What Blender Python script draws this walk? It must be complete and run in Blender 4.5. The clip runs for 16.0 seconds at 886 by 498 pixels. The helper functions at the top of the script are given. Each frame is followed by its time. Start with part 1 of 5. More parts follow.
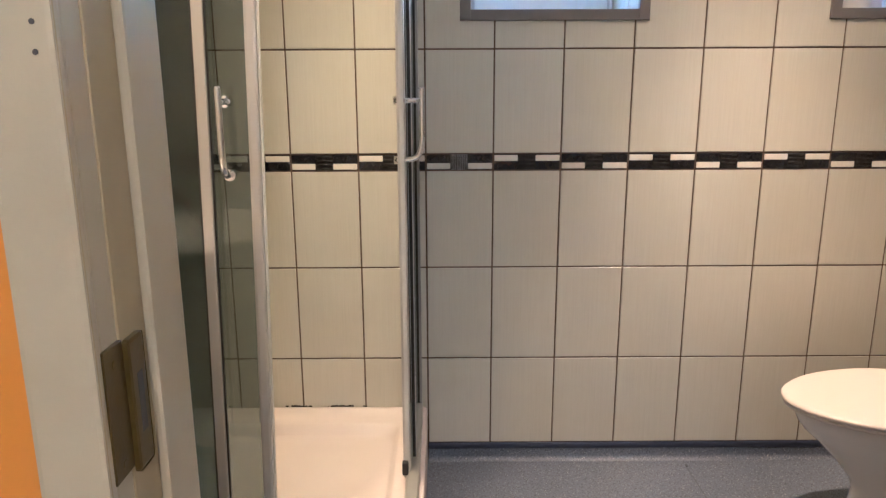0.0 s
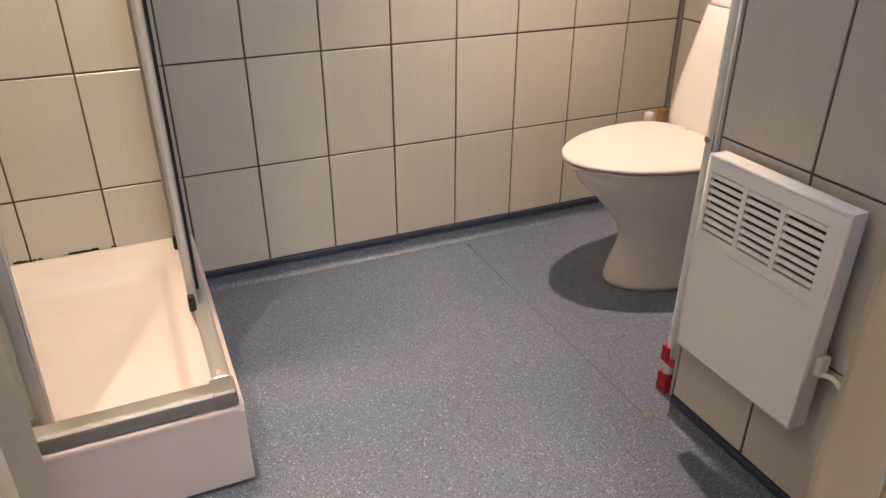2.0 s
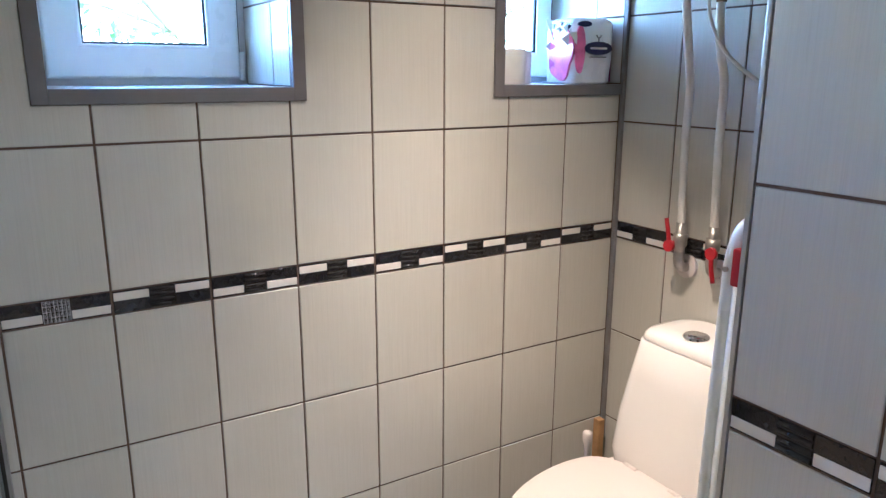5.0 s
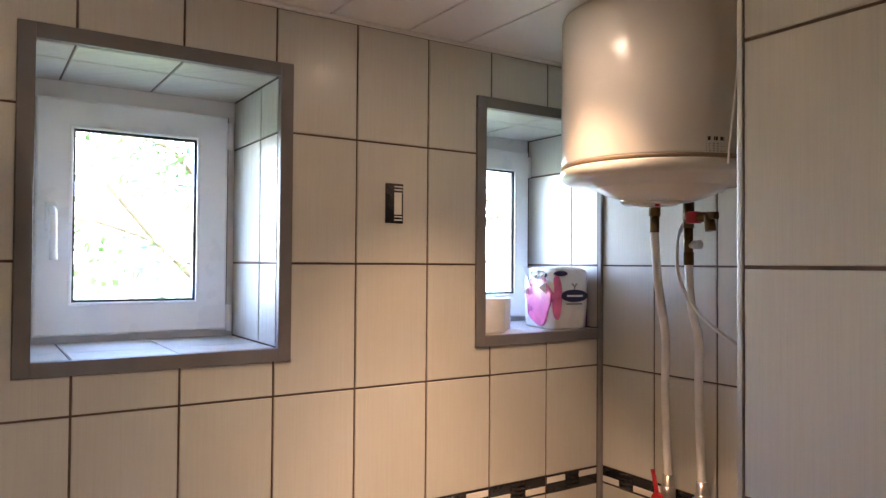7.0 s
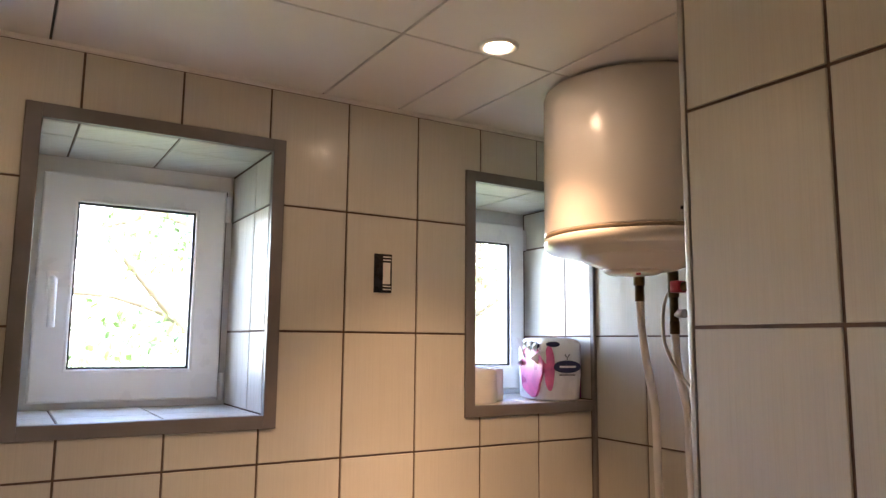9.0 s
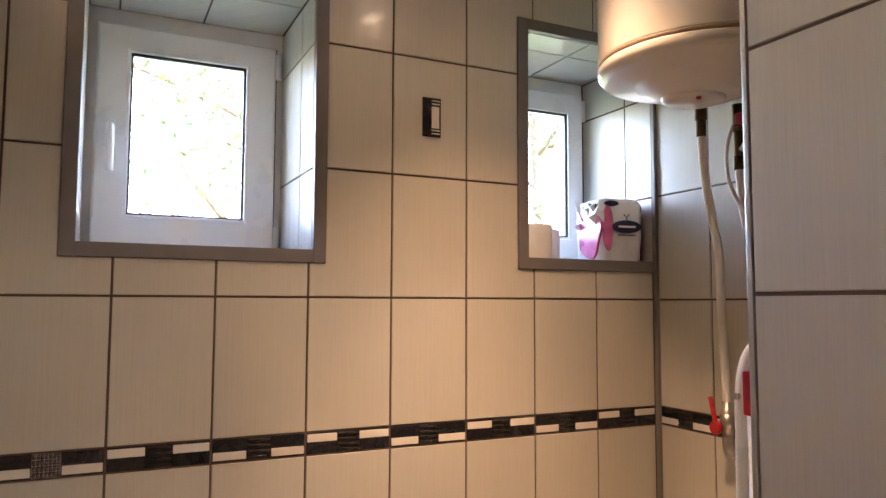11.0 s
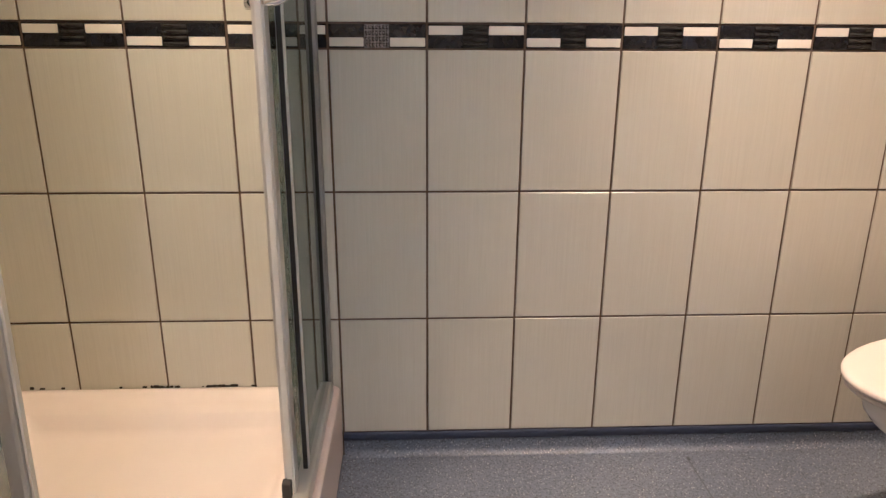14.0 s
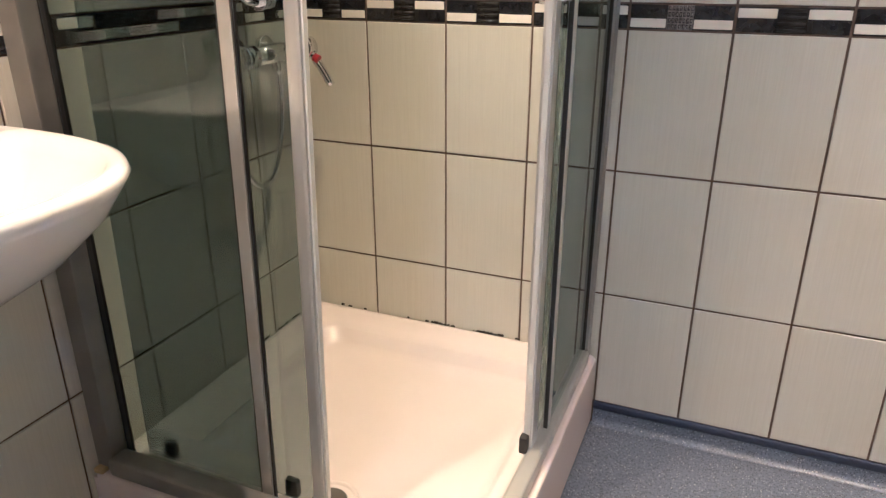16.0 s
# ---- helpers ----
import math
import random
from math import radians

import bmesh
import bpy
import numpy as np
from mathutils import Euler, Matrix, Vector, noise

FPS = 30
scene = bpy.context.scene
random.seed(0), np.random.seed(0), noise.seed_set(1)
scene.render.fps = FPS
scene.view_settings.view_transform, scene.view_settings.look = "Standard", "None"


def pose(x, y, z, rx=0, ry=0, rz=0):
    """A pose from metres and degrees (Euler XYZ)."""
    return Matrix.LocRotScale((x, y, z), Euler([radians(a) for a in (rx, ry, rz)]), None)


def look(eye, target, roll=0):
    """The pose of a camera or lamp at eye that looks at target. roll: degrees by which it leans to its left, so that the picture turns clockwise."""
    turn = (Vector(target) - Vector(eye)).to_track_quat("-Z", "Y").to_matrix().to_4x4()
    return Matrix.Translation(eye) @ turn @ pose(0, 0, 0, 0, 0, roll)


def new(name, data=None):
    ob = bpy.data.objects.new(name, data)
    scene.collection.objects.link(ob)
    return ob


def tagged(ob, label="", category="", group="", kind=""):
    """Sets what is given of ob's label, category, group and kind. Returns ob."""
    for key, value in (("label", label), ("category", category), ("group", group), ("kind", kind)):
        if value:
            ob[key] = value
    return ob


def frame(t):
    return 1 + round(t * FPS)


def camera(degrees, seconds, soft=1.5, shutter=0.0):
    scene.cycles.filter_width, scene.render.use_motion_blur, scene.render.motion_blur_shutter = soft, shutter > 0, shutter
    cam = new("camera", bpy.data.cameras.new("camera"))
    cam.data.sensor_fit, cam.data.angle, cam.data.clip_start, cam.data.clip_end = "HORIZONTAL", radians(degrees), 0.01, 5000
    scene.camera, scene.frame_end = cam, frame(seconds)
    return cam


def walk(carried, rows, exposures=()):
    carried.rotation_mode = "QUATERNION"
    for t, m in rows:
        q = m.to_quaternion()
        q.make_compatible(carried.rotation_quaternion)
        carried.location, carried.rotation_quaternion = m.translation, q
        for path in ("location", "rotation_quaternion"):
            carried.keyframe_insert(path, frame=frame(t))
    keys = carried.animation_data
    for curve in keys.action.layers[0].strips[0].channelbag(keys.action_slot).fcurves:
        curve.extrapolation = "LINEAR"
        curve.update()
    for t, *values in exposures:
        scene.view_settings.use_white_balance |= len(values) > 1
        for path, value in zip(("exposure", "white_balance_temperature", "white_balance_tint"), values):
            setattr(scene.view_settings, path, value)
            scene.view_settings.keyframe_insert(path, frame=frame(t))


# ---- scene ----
# camera and walk
cam = camera(63.5, 16.0, 1.4)
PATH = [
    (0.0, (0.0478, -2.1510, 1.2280), (0.0490, -1.1777, 0.9984), -0.28),
    (0.5, (0.0255, -2.0997, 1.1949), (0.0963, -1.1475, 0.8977), -0.25),
    (1.0, (-0.0147, -2.0311, 1.1349), (0.1201, -1.1130, 0.7620), -0.13),
    (1.5, (-0.0644, -1.9887, 1.0973), (0.1984, -1.1222, 0.6728), -0.19),
    (2.0, (-0.0934, -1.9252, 1.0914), (0.2677, -1.1175, 0.6252), 0.04),
    (2.5, (-0.0715, -1.8160, 1.1085), (0.3061, -1.0361, 0.6094), -0.20),
    (3.0, (-0.0263, -1.7045, 1.1819), (0.3582, -0.9320, 0.6765), -0.09),
    (3.5, (-0.0032, -1.6676, 1.2889), (0.3903, -0.8944, 0.7917), 0.28),
    (4.0, (0.0168, -1.6537, 1.3449), (0.4452, -0.8449, 0.9419), 0.24),
    (4.5, (0.0388, -1.6333, 1.4014), (0.5108, -0.8088, 1.0892), 0.21),
    (5.0, (0.0479, -1.5687, 1.4577), (0.5551, -0.7411, 1.2174), 0.16),
    (7.5, (0.0416, -1.5552, 1.6379), (0.5922, -0.7236, 1.7101), 0.32),
    (8.0, (0.0638, -1.5874, 1.6481), (0.6153, -0.7602, 1.7557), 0.19),
    (10.5, (0.1406, -1.6449, 1.3797), (0.5863, -0.7604, 1.5173), 0.21),
    (11.0, (0.1772, -1.5982, 1.3031), (0.6097, -0.6997, 1.3786), 0.21),
    (11.5, (0.2124, -1.5930, 1.2455), (0.6367, -0.6880, 1.2146), -0.06),
    (12.0, (0.2190, -1.5866, 1.2279), (0.6099, -0.6707, 1.1363), 0.16),
    (12.5, (0.1764, -1.6013, 1.1843), (0.4976, -0.6599, 1.0818), 0.24),
    (13.0, (0.1936, -1.6250, 1.1141), (0.3868, -0.6497, 1.0066), 0.02),
    (13.5, (0.1756, -1.5992, 1.0628), (0.2853, -0.6272, 0.8548), 0.23),
    (14.0, (0.1679, -1.5262, 1.0217), (0.2116, -0.5751, 0.7159), 0.34),
    (14.5, (0.1718, -1.5531, 1.0258), (0.1448, -0.6252, 0.6539), 0.35),
    (15.0, (0.1923, -1.6176, 1.0391), (0.0528, -0.7008, 0.6648), 0.22),
    (15.5, (0.2369, -1.5932, 1.0643), (-0.0225, -0.7058, 0.6832), 0.03),
    (16.0, (0.2431, -1.5556, 1.0975), (-0.1165, -0.7016, 0.7215), -0.08),
]
EXPOSURES = [(0.0, 6.05, 5200, 13), (1.5, 6.08, 5150, 13), (3.0, 6.05, 5000, 13), (4.0, 6.2, 4850, 9), (5.0, 6.1, 4550, 9), (7.5, 5.68, 6600, 26), (8.0, 5.66, 6800, 26), (11.0, 5.62, 6850, 27), (12.0, 5.82, 6450, 25), (13.0, 5.97, 5900, 20), (13.5, 6.1, 5650, 19), (14.0, 6.1, 5250, 15), (14.5, 6.12, 5050, 13), (16.0, 6.42, 4900, 13)]
walk(cam, [(t, look(eye, target, roll)) for t, eye, target, roll in PATH], EXPOSURES)

# plan, in metres
XL, XR = -0.80, 1.634          # left and right wall
YF = -1.57                     # front wall, room side
YH = -1.69                     # front wall, hall side
CEIL = 2.203
PX, PY, PT = 0.885, -0.985, 0.10  # partition: face, end, thickness
TW = 0.2025                    # tile module across
ROWS_Z = [0.065, 0.362, 0.662, 0.963, 1.013, 1.3155, 1.615, 1.9135, 2.203]
WIN_1 = (0.103, 0.646, 1.394, 2.070)
WIN_2 = (1.165, 1.634, 1.394, 2.070)
DOOR_L, DOOR_R, DOOR_H = -0.183, 0.525, 2.03
LAMPS = [(0.93, -0.48), (-0.115, -0.457), (-0.50, -1.16)]

# world and sun
world = bpy.data.worlds.new("sky")
scene.world = world
world.use_nodes = True
wn = world.node_tree
sky = wn.nodes.new("ShaderNodeTexSky")
sky.sky_type = 'NISHITA'
sky.sun_disc = False
sky.sun_elevation, sky.sun_rotation = radians(50), radians(150)
wn.links.new(sky.outputs[0], wn.nodes["Background"].inputs[0])
wn.nodes["Background"].inputs[1].default_value = 0.15
sun = bpy.data.lights.new("sun", 'SUN')
sun.energy, sun.angle, sun.color = 1.4, radians(10), (1.0, 0.96, 0.90)
sun_ob = new("sun", sun)
sun_ob.matrix_world = pose(0, 0, 6, 40, 0, 30)


def spot_lamp(x, y, watts, degrees, tone, aim):
    """A cone of light from one recessed downlight."""
    l = bpy.data.lights.new("downlight", 'SPOT')
    l.energy, l.spot_size, l.spot_blend, l.shadow_soft_size = watts, radians(degrees), 1.0, 0.028
    l.color = tone
    o = new("downlight", l)
    o.location = (x, y, CEIL - 0.012)
    o.rotation_euler = Vector(aim).to_track_quat('-Z', 'Y').to_euler()
    return o


# each downlight throws a narrow beam, a softer halo round it and a faint wide spill: watts, cone and aim
DOWN = (0.0, 0.0, -1.0)
CONES = [[(2.1, 62, (0.04, 0.04, -1.0)), (1.3, 86, (0.09, 0.10, -1.0)), (0.06, 158, DOWN)],
         [(1.25, 66, DOWN), (1.4, 98, DOWN), (0.08, 158, DOWN)],
         [(1.75, 94, DOWN), (0.04, 158, DOWN)]]
TONES = [(1.0, 0.645, 0.355), (1.0, 0.665, 0.315), (1.0, 0.645, 0.355)]
for (lx, ly), cones, tone in zip(LAMPS, CONES, TONES):
    for watts, width, aim in cones:
        spot_lamp(lx, ly, watts, width, tone, aim)
# unseen lamp in the hall, added to brighten the door frame
hall_fill = bpy.data.lights.new("hall_fill", 'POINT')
hall_fill.energy, hall_fill.shadow_soft_size, hall_fill.color = 0.005, 0.12, (1.0, 0.86, 0.68)
new("hall_fill", hall_fill).location = (0.1, -2.9, 2.30)

# ------------------------------------------------------------ materials


def nodes_of(name):
    m = bpy.data.materials.new(name)
    m.use_nodes = True
    return m, m.node_tree, m.node_tree.nodes["Principled BSDF"]


def add(nt, kind, **kw):
    n = nt.nodes.new("ShaderNode" + kind)
    for k, v in kw.items():
        n.inputs[k].default_value = v
    return n


def ramp(nt, src, stops):
    r = nt.nodes.new("ShaderNodeValToRGB")
    e = r.color_ramp.elements
    while len(e) < len(stops):
        e.new(0.5)
    for s, (p, c) in zip(e, stops):
        s.position, s.color = p, (*c, 1)
    nt.links.new(src, r.inputs[0])
    return r.outputs[0]


def mixc(nt, fac, a, b, mode='MIX'):
    n = nt.nodes.new("ShaderNodeMix")
    n.data_type, n.blend_type = 'RGBA', mode
    for sock, v in ((n.inputs[0], fac), (n.inputs[6], a), (n.inputs[7], b)):
        if hasattr(v, "is_linked"):
            nt.links.new(v, sock)
        elif isinstance(v, tuple):
            sock.default_value = (*v, 1)
        else:
            sock.default_value = v
    return n.outputs[2]


def plain(name, color, rough=0.5, metal=0.0, wear=0.06, scale=9.0, bump=0.02, fine=260.0, coat=0.0):
    """Paint, plastic, metal or ceramic, with soft stains and a fine grain."""
    m, nt, b = nodes_of(name)
    tc = nt.nodes.new("ShaderNodeTexCoord")
    n1 = add(nt, "TexNoise", Scale=scale, Detail=5.0)
    n2 = add(nt, "TexNoise", Scale=fine, Detail=2.0)
    nt.links.new(tc.outputs["Object"], n1.inputs["Vector"])
    nt.links.new(tc.outputs["Object"], n2.inputs["Vector"])
    lo, hi = tuple(c * (1 - wear) for c in color), tuple(min(1, c * (1 + wear)) for c in color)
    nt.links.new(ramp(nt, n1.outputs["Fac"], [(0.3, lo), (0.7, hi)]), b.inputs["Base Color"])
    rr = ramp(nt, n1.outputs["Fac"], [(0.3, (rough * 0.85,) * 3), (0.75, (min(1, rough * 1.2),) * 3)])
    nt.links.new(rr, b.inputs["Roughness"])
    b.inputs["Metallic"].default_value = metal
    b.inputs["Coat Weight"].default_value = coat
    bp = add(nt, "Bump", Strength=bump, Distance=0.002)
    nt.links.new(n2.outputs["Fac"], bp.inputs["Height"])
    nt.links.new(bp.outputs[0], b.inputs["Normal"])
    return m


def tile_material(name, base, rough):
    """Glazed wall tile with fine vertical brushed streaks."""
    m, nt, b = nodes_of(name)
    g = nt.nodes.new("ShaderNodeNewGeometry")
    oi = nt.nodes.new("ShaderNodeObjectInfo")
    sep = nt.nodes.new("ShaderNodeSeparateXYZ")
    nt.links.new(g.outputs["Position"], sep.inputs[0])
    across = nt.nodes.new("ShaderNodeMath")
    nt.links.new(sep.outputs[0], across.inputs[0])
    nt.links.new(sep.outputs[1], across.inputs[1])
    shift = nt.nodes.new("ShaderNodeMath")
    shift.operation = 'MULTIPLY_ADD'
    nt.links.new(oi.outputs["Random"], shift.inputs[0])
    shift.inputs[1].default_value = 7.0
    nt.links.new(across.outputs[0], shift.inputs[2])
    comb = nt.nodes.new("ShaderNodeCombineXYZ")
    nt.links.new(shift.outputs[0], comb.inputs[0])
    nt.links.new(sep.outputs[2], comb.inputs[2])
    outs = []
    for sx, sz, det in ((520, 5.0, 3.0), (170, 2.4, 2.0), (3.0, 3.0, 3.0)):
        mp = nt.nodes.new("ShaderNodeMapping")
        mp.inputs["Scale"].default_value = (sx, 1, sz)
        nt.links.new(comb.outputs[0], mp.inputs[0])
        n = add(nt, "TexNoise", Scale=1.0, Detail=det)
        nt.links.new(mp.outputs[0], n.inputs["Vector"])
        outs.append(n.outputs["Fac"])
    c1 = ramp(nt, outs[0], [(0.32, tuple(v * 0.945 for v in base)), (0.5, base), (0.68, tuple(min(1, v * 1.05) for v in base))])
    c2 = ramp(nt, outs[1], [(0.3, (0.97, 0.967, 0.96)), (0.65, (1.0, 1.0, 1.0))])
    c3 = ramp(nt, outs[2], [(0.3, (0.94, 0.94, 0.93)), (0.7, (1.0, 1.0, 1.0))])
    col = mixc(nt, 1.0, mixc(nt, 1.0, c1, c2, 'MULTIPLY'), c3, 'MULTIPLY')
    tone = ramp(nt, oi.outputs["Random"], [(0.0, (0.95, 0.95, 0.94)), (1.0, (1.0, 1.0, 1.0))])
    nt.links.new(mixc(nt, 1.0, col, tone, 'MULTIPLY'), b.inputs["Base Color"])
    nt.links.new(ramp(nt, outs[0], [(0.3, (rough * 1.25,) * 3), (0.7, (rough * 0.8,) * 3)]), b.inputs["Roughness"])
    b.inputs["Coat Weight"].default_value, b.inputs["Coat Roughness"].default_value = 0.14, 0.12
    bp = add(nt, "Bump", Strength=0.10, Distance=0.0006)
    nt.links.new(outs[0], bp.inputs["Height"])
    nt.links.new(bp.outputs[0], b.inputs["Normal"])
    return m


def vinyl_material(name):
    """Blue-grey safety vinyl with pale and dark flecks."""
    m, nt, b = nodes_of(name)
    g = nt.nodes.new("ShaderNodeNewGeometry")
    n1 = add(nt, "TexNoise", Scale=2.2, Detail=6.0)
    n2 = add(nt, "TexNoise", Scale=160.0, Detail=3.0)
    va = add(nt, "TexVoronoi", Scale=190.0)
    vb = add(nt, "TexVoronoi", Scale=260.0)
    vc = add(nt, "TexVoronoi", Scale=130.0)
    for n in (n1, n2, va, vb, vc):
        nt.links.new(g.outputs["Position"], n.inputs["Vector"])
    base = ramp(nt, n1.outputs["Fac"], [(0.3, (0.116, 0.140, 0.194)), (0.7, (0.160, 0.184, 0.240))])
    grain = ramp(nt, n2.outputs["Fac"], [(0.3, (0.72, 0.72, 0.74)), (0.7, (1.15, 1.15, 1.15))])
    col = mixc(nt, 1.0, base, grain, 'MULTIPLY')

    def flecks(v, size, share, shade):
        """Small chips: near a cell's centre, in a share of the cells."""
        nonlocal col
        near = nt.nodes.new("ShaderNodeMath")
        near.operation = 'LESS_THAN'
        near.inputs[1].default_value = size
        nt.links.new(v.outputs["Distance"], near.inputs[0])
        sp = nt.nodes.new("ShaderNodeSeparateColor")
        nt.links.new(v.outputs["Color"], sp.inputs[0])
        some = nt.nodes.new("ShaderNodeMath")
        some.operation = 'LESS_THAN'
        some.inputs[1].default_value = share
        nt.links.new(sp.outputs[0], some.inputs[0])
        both = nt.nodes.new("ShaderNodeMath")
        both.operation = 'MULTIPLY'
        nt.links.new(near.outputs[0], both.inputs[0])
        nt.links.new(some.outputs[0], both.inputs[1])
        col = mixc(nt, both.outputs[0], col, shade)
    flecks(vb, 0.38, 0.52, (0.048, 0.055, 0.075))
    flecks(va, 0.28, 0.32, (0.33, 0.35, 0.39))
    flecks(vc, 0.19, 0.12, (0.47, 0.48, 0.50))
    nt.links.new(col, b.inputs["Base Color"])
    nt.links.new(ramp(nt, n1.outputs["Fac"], [(0.3, (0.34,) * 3), (0.7, (0.46,) * 3)]), b.inputs["Roughness"])
    bp = add(nt, "Bump", Strength=0.25, Distance=0.001)
    nt.links.new(n2.outputs["Fac"], bp.inputs["Height"])
    nt.links.new(bp.outputs[0], b.inputs["Normal"])
    return m


def glass_material(name, tint, gloss_rough=0.02):
    """A clear pane: what passes is tinted, gloss rises at grazing angles."""
    m = bpy.data.materials.new(name)
    m.use_nodes = True
    nt = m.node_tree
    nt.nodes.remove(nt.nodes["Principled BSDF"])
    tr = nt.nodes.new("ShaderNodeBsdfTransparent")
    tr.inputs[0].default_value = (*tint, 1)
    gl = nt.nodes.new("ShaderNodeBsdfGlossy")
    gl.inputs["Roughness"].default_value = gloss_rough
    gl.inputs["Color"].default_value = (0.9, 0.95, 0.93, 1)
    lw = nt.nodes.new("ShaderNodeLayerWeight")
    lw.inputs[0].default_value = 0.5
    p5 = nt.nodes.new("ShaderNodeMath")
    p5.operation = 'POWER'
    p5.inputs[1].default_value = 5.0
    nt.links.new(lw.outputs["Facing"], p5.inputs[0])
    fr = nt.nodes.new("ShaderNodeMath")
    fr.operation = 'MULTIPLY_ADD'
    fr.inputs[1].default_value, fr.inputs[2].default_value = 0.9, 0.05
    nt.links.new(p5.outputs[0], fr.inputs[0])
    mx = nt.nodes.new("ShaderNodeMixShader")
    nt.links.new(fr.outputs[0], mx.inputs[0])
    nt.links.new(tr.outputs[0], mx.inputs[1])
    nt.links.new(gl.outputs[0], mx.inputs[2])
    nt.links.new(mx.outputs[0], nt.nodes["Material Output"].inputs[0])
    return m


def glow_material(name, color, strength):
    m, nt, b = nodes_of(name)
    b.inputs["Base Color"].default_value = (*color, 1)
    b.inputs["Emission Color"].default_value = (*color, 1)
    b.inputs["Emission Strength"].default_value = strength
    return m


TILE = tile_material("tile_glaze", (0.555, 0.538, 0.483), 0.30)
DARK_TILE = plain("dark_border_glaze", (0.013, 0.013, 0.016), 0.13, wear=0.35, scale=60, bump=0.08)
# silver finish that puts a reflected glint into one border tile
GLINT_TILE = plain("silver_glint_glaze", (0.25, 0.25, 0.265), 0.07, 1.0, wear=0.5, scale=120, bump=0.0)
RIDGE_TILE = plain("dark_ridged_glaze", (0.022, 0.021, 0.022), 0.16, wear=0.3, scale=60, bump=0.04)
PALE_TILE = plain("pale_border_glaze", (0.68, 0.65, 0.60), 0.2, wear=0.05)
GROUT = plain("brown_grout", (0.105, 0.068, 0.050), 0.85, wear=0.3, scale=30, bump=0.3)
SEALANT = plain("grey_sealant", (0.20, 0.19, 0.185), 0.5, wear=0.12, scale=20)
TRIM_GREY = plain("grey_window_trim", (0.155, 0.145, 0.145), 0.42, wear=0.1, scale=14)
VINYL = vinyl_material("blue_grey_vinyl")
COVE = plain("dark_blue_cove", (0.034, 0.045, 0.085), 0.48, wear=0.2, scale=30, bump=0.06)
SEAL = plain("pale_door_seal", (0.55, 0.55, 0.53), 0.4)
CEILING_WHITE = plain("ceiling_panel_white", (0.70, 0.68, 0.66), 0.6, wear=0.03, scale=4, bump=0.15, fine=90)
JOINT = plain("ceiling_joint", (0.06, 0.055, 0.05), 0.8)
PVC = plain("white_window_plastic", (0.86, 0.87, 0.88), 0.3, wear=0.03, scale=6)
RUBBER = plain("black_rubber", (0.012, 0.012, 0.013), 0.6)
CHROME = plain("chrome", (0.82, 0.82, 0.83), 0.08, 1.0, wear=0.04, bump=0.0)
ALU = plain("satin_aluminium", (0.52, 0.52, 0.51), 0.36, 0.7, wear=0.04, scale=6, bump=0.0)
ALU_GREY = plain("grey_shower_profile", (0.30, 0.29, 0.28), 0.44, 0.7, wear=0.12, scale=14, bump=0.03)
ACRYLIC = plain("white_acrylic", (0.58, 0.51, 0.50), 0.33, wear=0.03, scale=5, bump=0.01)
CERAMIC = plain("white_porcelain", (0.76, 0.73, 0.70), 0.09, wear=0.02, scale=4, bump=0.0)
SEAT = plain("white_seat_plastic", (0.62, 0.565, 0.535), 0.40, wear=0.02, scale=4, bump=0.0)
HEATER_WHITE = plain("heater_enamel", (0.80, 0.80, 0.78), 0.32, wear=0.03, scale=7)
# near-black for the shade in holes and behind the grille; also the tray feet
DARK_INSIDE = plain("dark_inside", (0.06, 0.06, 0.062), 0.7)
BOILER_WHITE = plain("boiler_enamel", (0.66, 0.635, 0.59), 0.2, wear=0.03, scale=5, bump=0.01)
TUBE_WHITE = plain("white_coated_tube", (0.74, 0.77, 0.77), 0.3, wear=0.05, scale=25)
RED = plain("red_plastic", (0.38, 0.010, 0.018), 0.35, wear=0.12, scale=30)
BRASS = plain("tarnished_brass", (0.12, 0.078, 0.036), 0.38, 1.0, wear=0.2, scale=40, bump=0.05)
PIPE_GREY = plain("grey_valve_metal", (0.42, 0.40, 0.37), 0.35, 0.9, wear=0.15, scale=40)
PIPE_WHITE = plain("white_painted_pipe", (0.72, 0.71, 0.68), 0.35, wear=0.05, scale=20)
DOOR_PAINT = plain("cream_door_paint", (0.42, 0.375, 0.28), 0.35, wear=0.05, scale=10, bump=0.06)
ORANGE = plain("orange_wall_paint", (0.62, 0.24, 0.03), 0.6, wear=0.06, scale=6, bump=0.2, fine=120)
PAPER = plain("white_tissue", (0.82, 0.80, 0.77), 0.9, wear=0.04, scale=30, bump=0.25)
FILM_WHITE = plain("white_plastic_film", (0.82, 0.82, 0.84), 0.28, wear=0.03, scale=20, bump=0.1, fine=60)
PINK = plain("pink_print", (0.72, 0.16, 0.36), 0.3, wear=0.25, scale=26)
NAVY = plain("navy_print", (0.016, 0.017, 0.075), 0.3)
PURPLE = plain("purple_print", (0.25, 0.07, 0.20), 0.3, wear=0.5, scale=24)
GREY_PRINT = plain("grey_print", (0.22, 0.22, 0.22), 0.5)
MOULD = plain("black_mould", (0.02, 0.016, 0.012), 0.9)
WOOD = plain("varnished_wood", (0.36, 0.21, 0.085), 0.45, wear=0.25, scale=30)
LENS = glow_material("lamp_lens", (1.0, 0.78, 0.52), 2.2)
SHOWER_GLASS = glass_material("smoked_shower_glass", (0.565, 0.615, 0.62))
PANE = glass_material("clear_window_glass", (0.97, 0.98, 0.98))
LEAF = plain("leaf_green", (0.062, 0.12, 0.03), 0.5, wear=0.4, scale=3)
BARK = plain("bark", (0.12, 0.09, 0.06), 0.9, wear=0.3, scale=12, bump=0.5, fine=60)
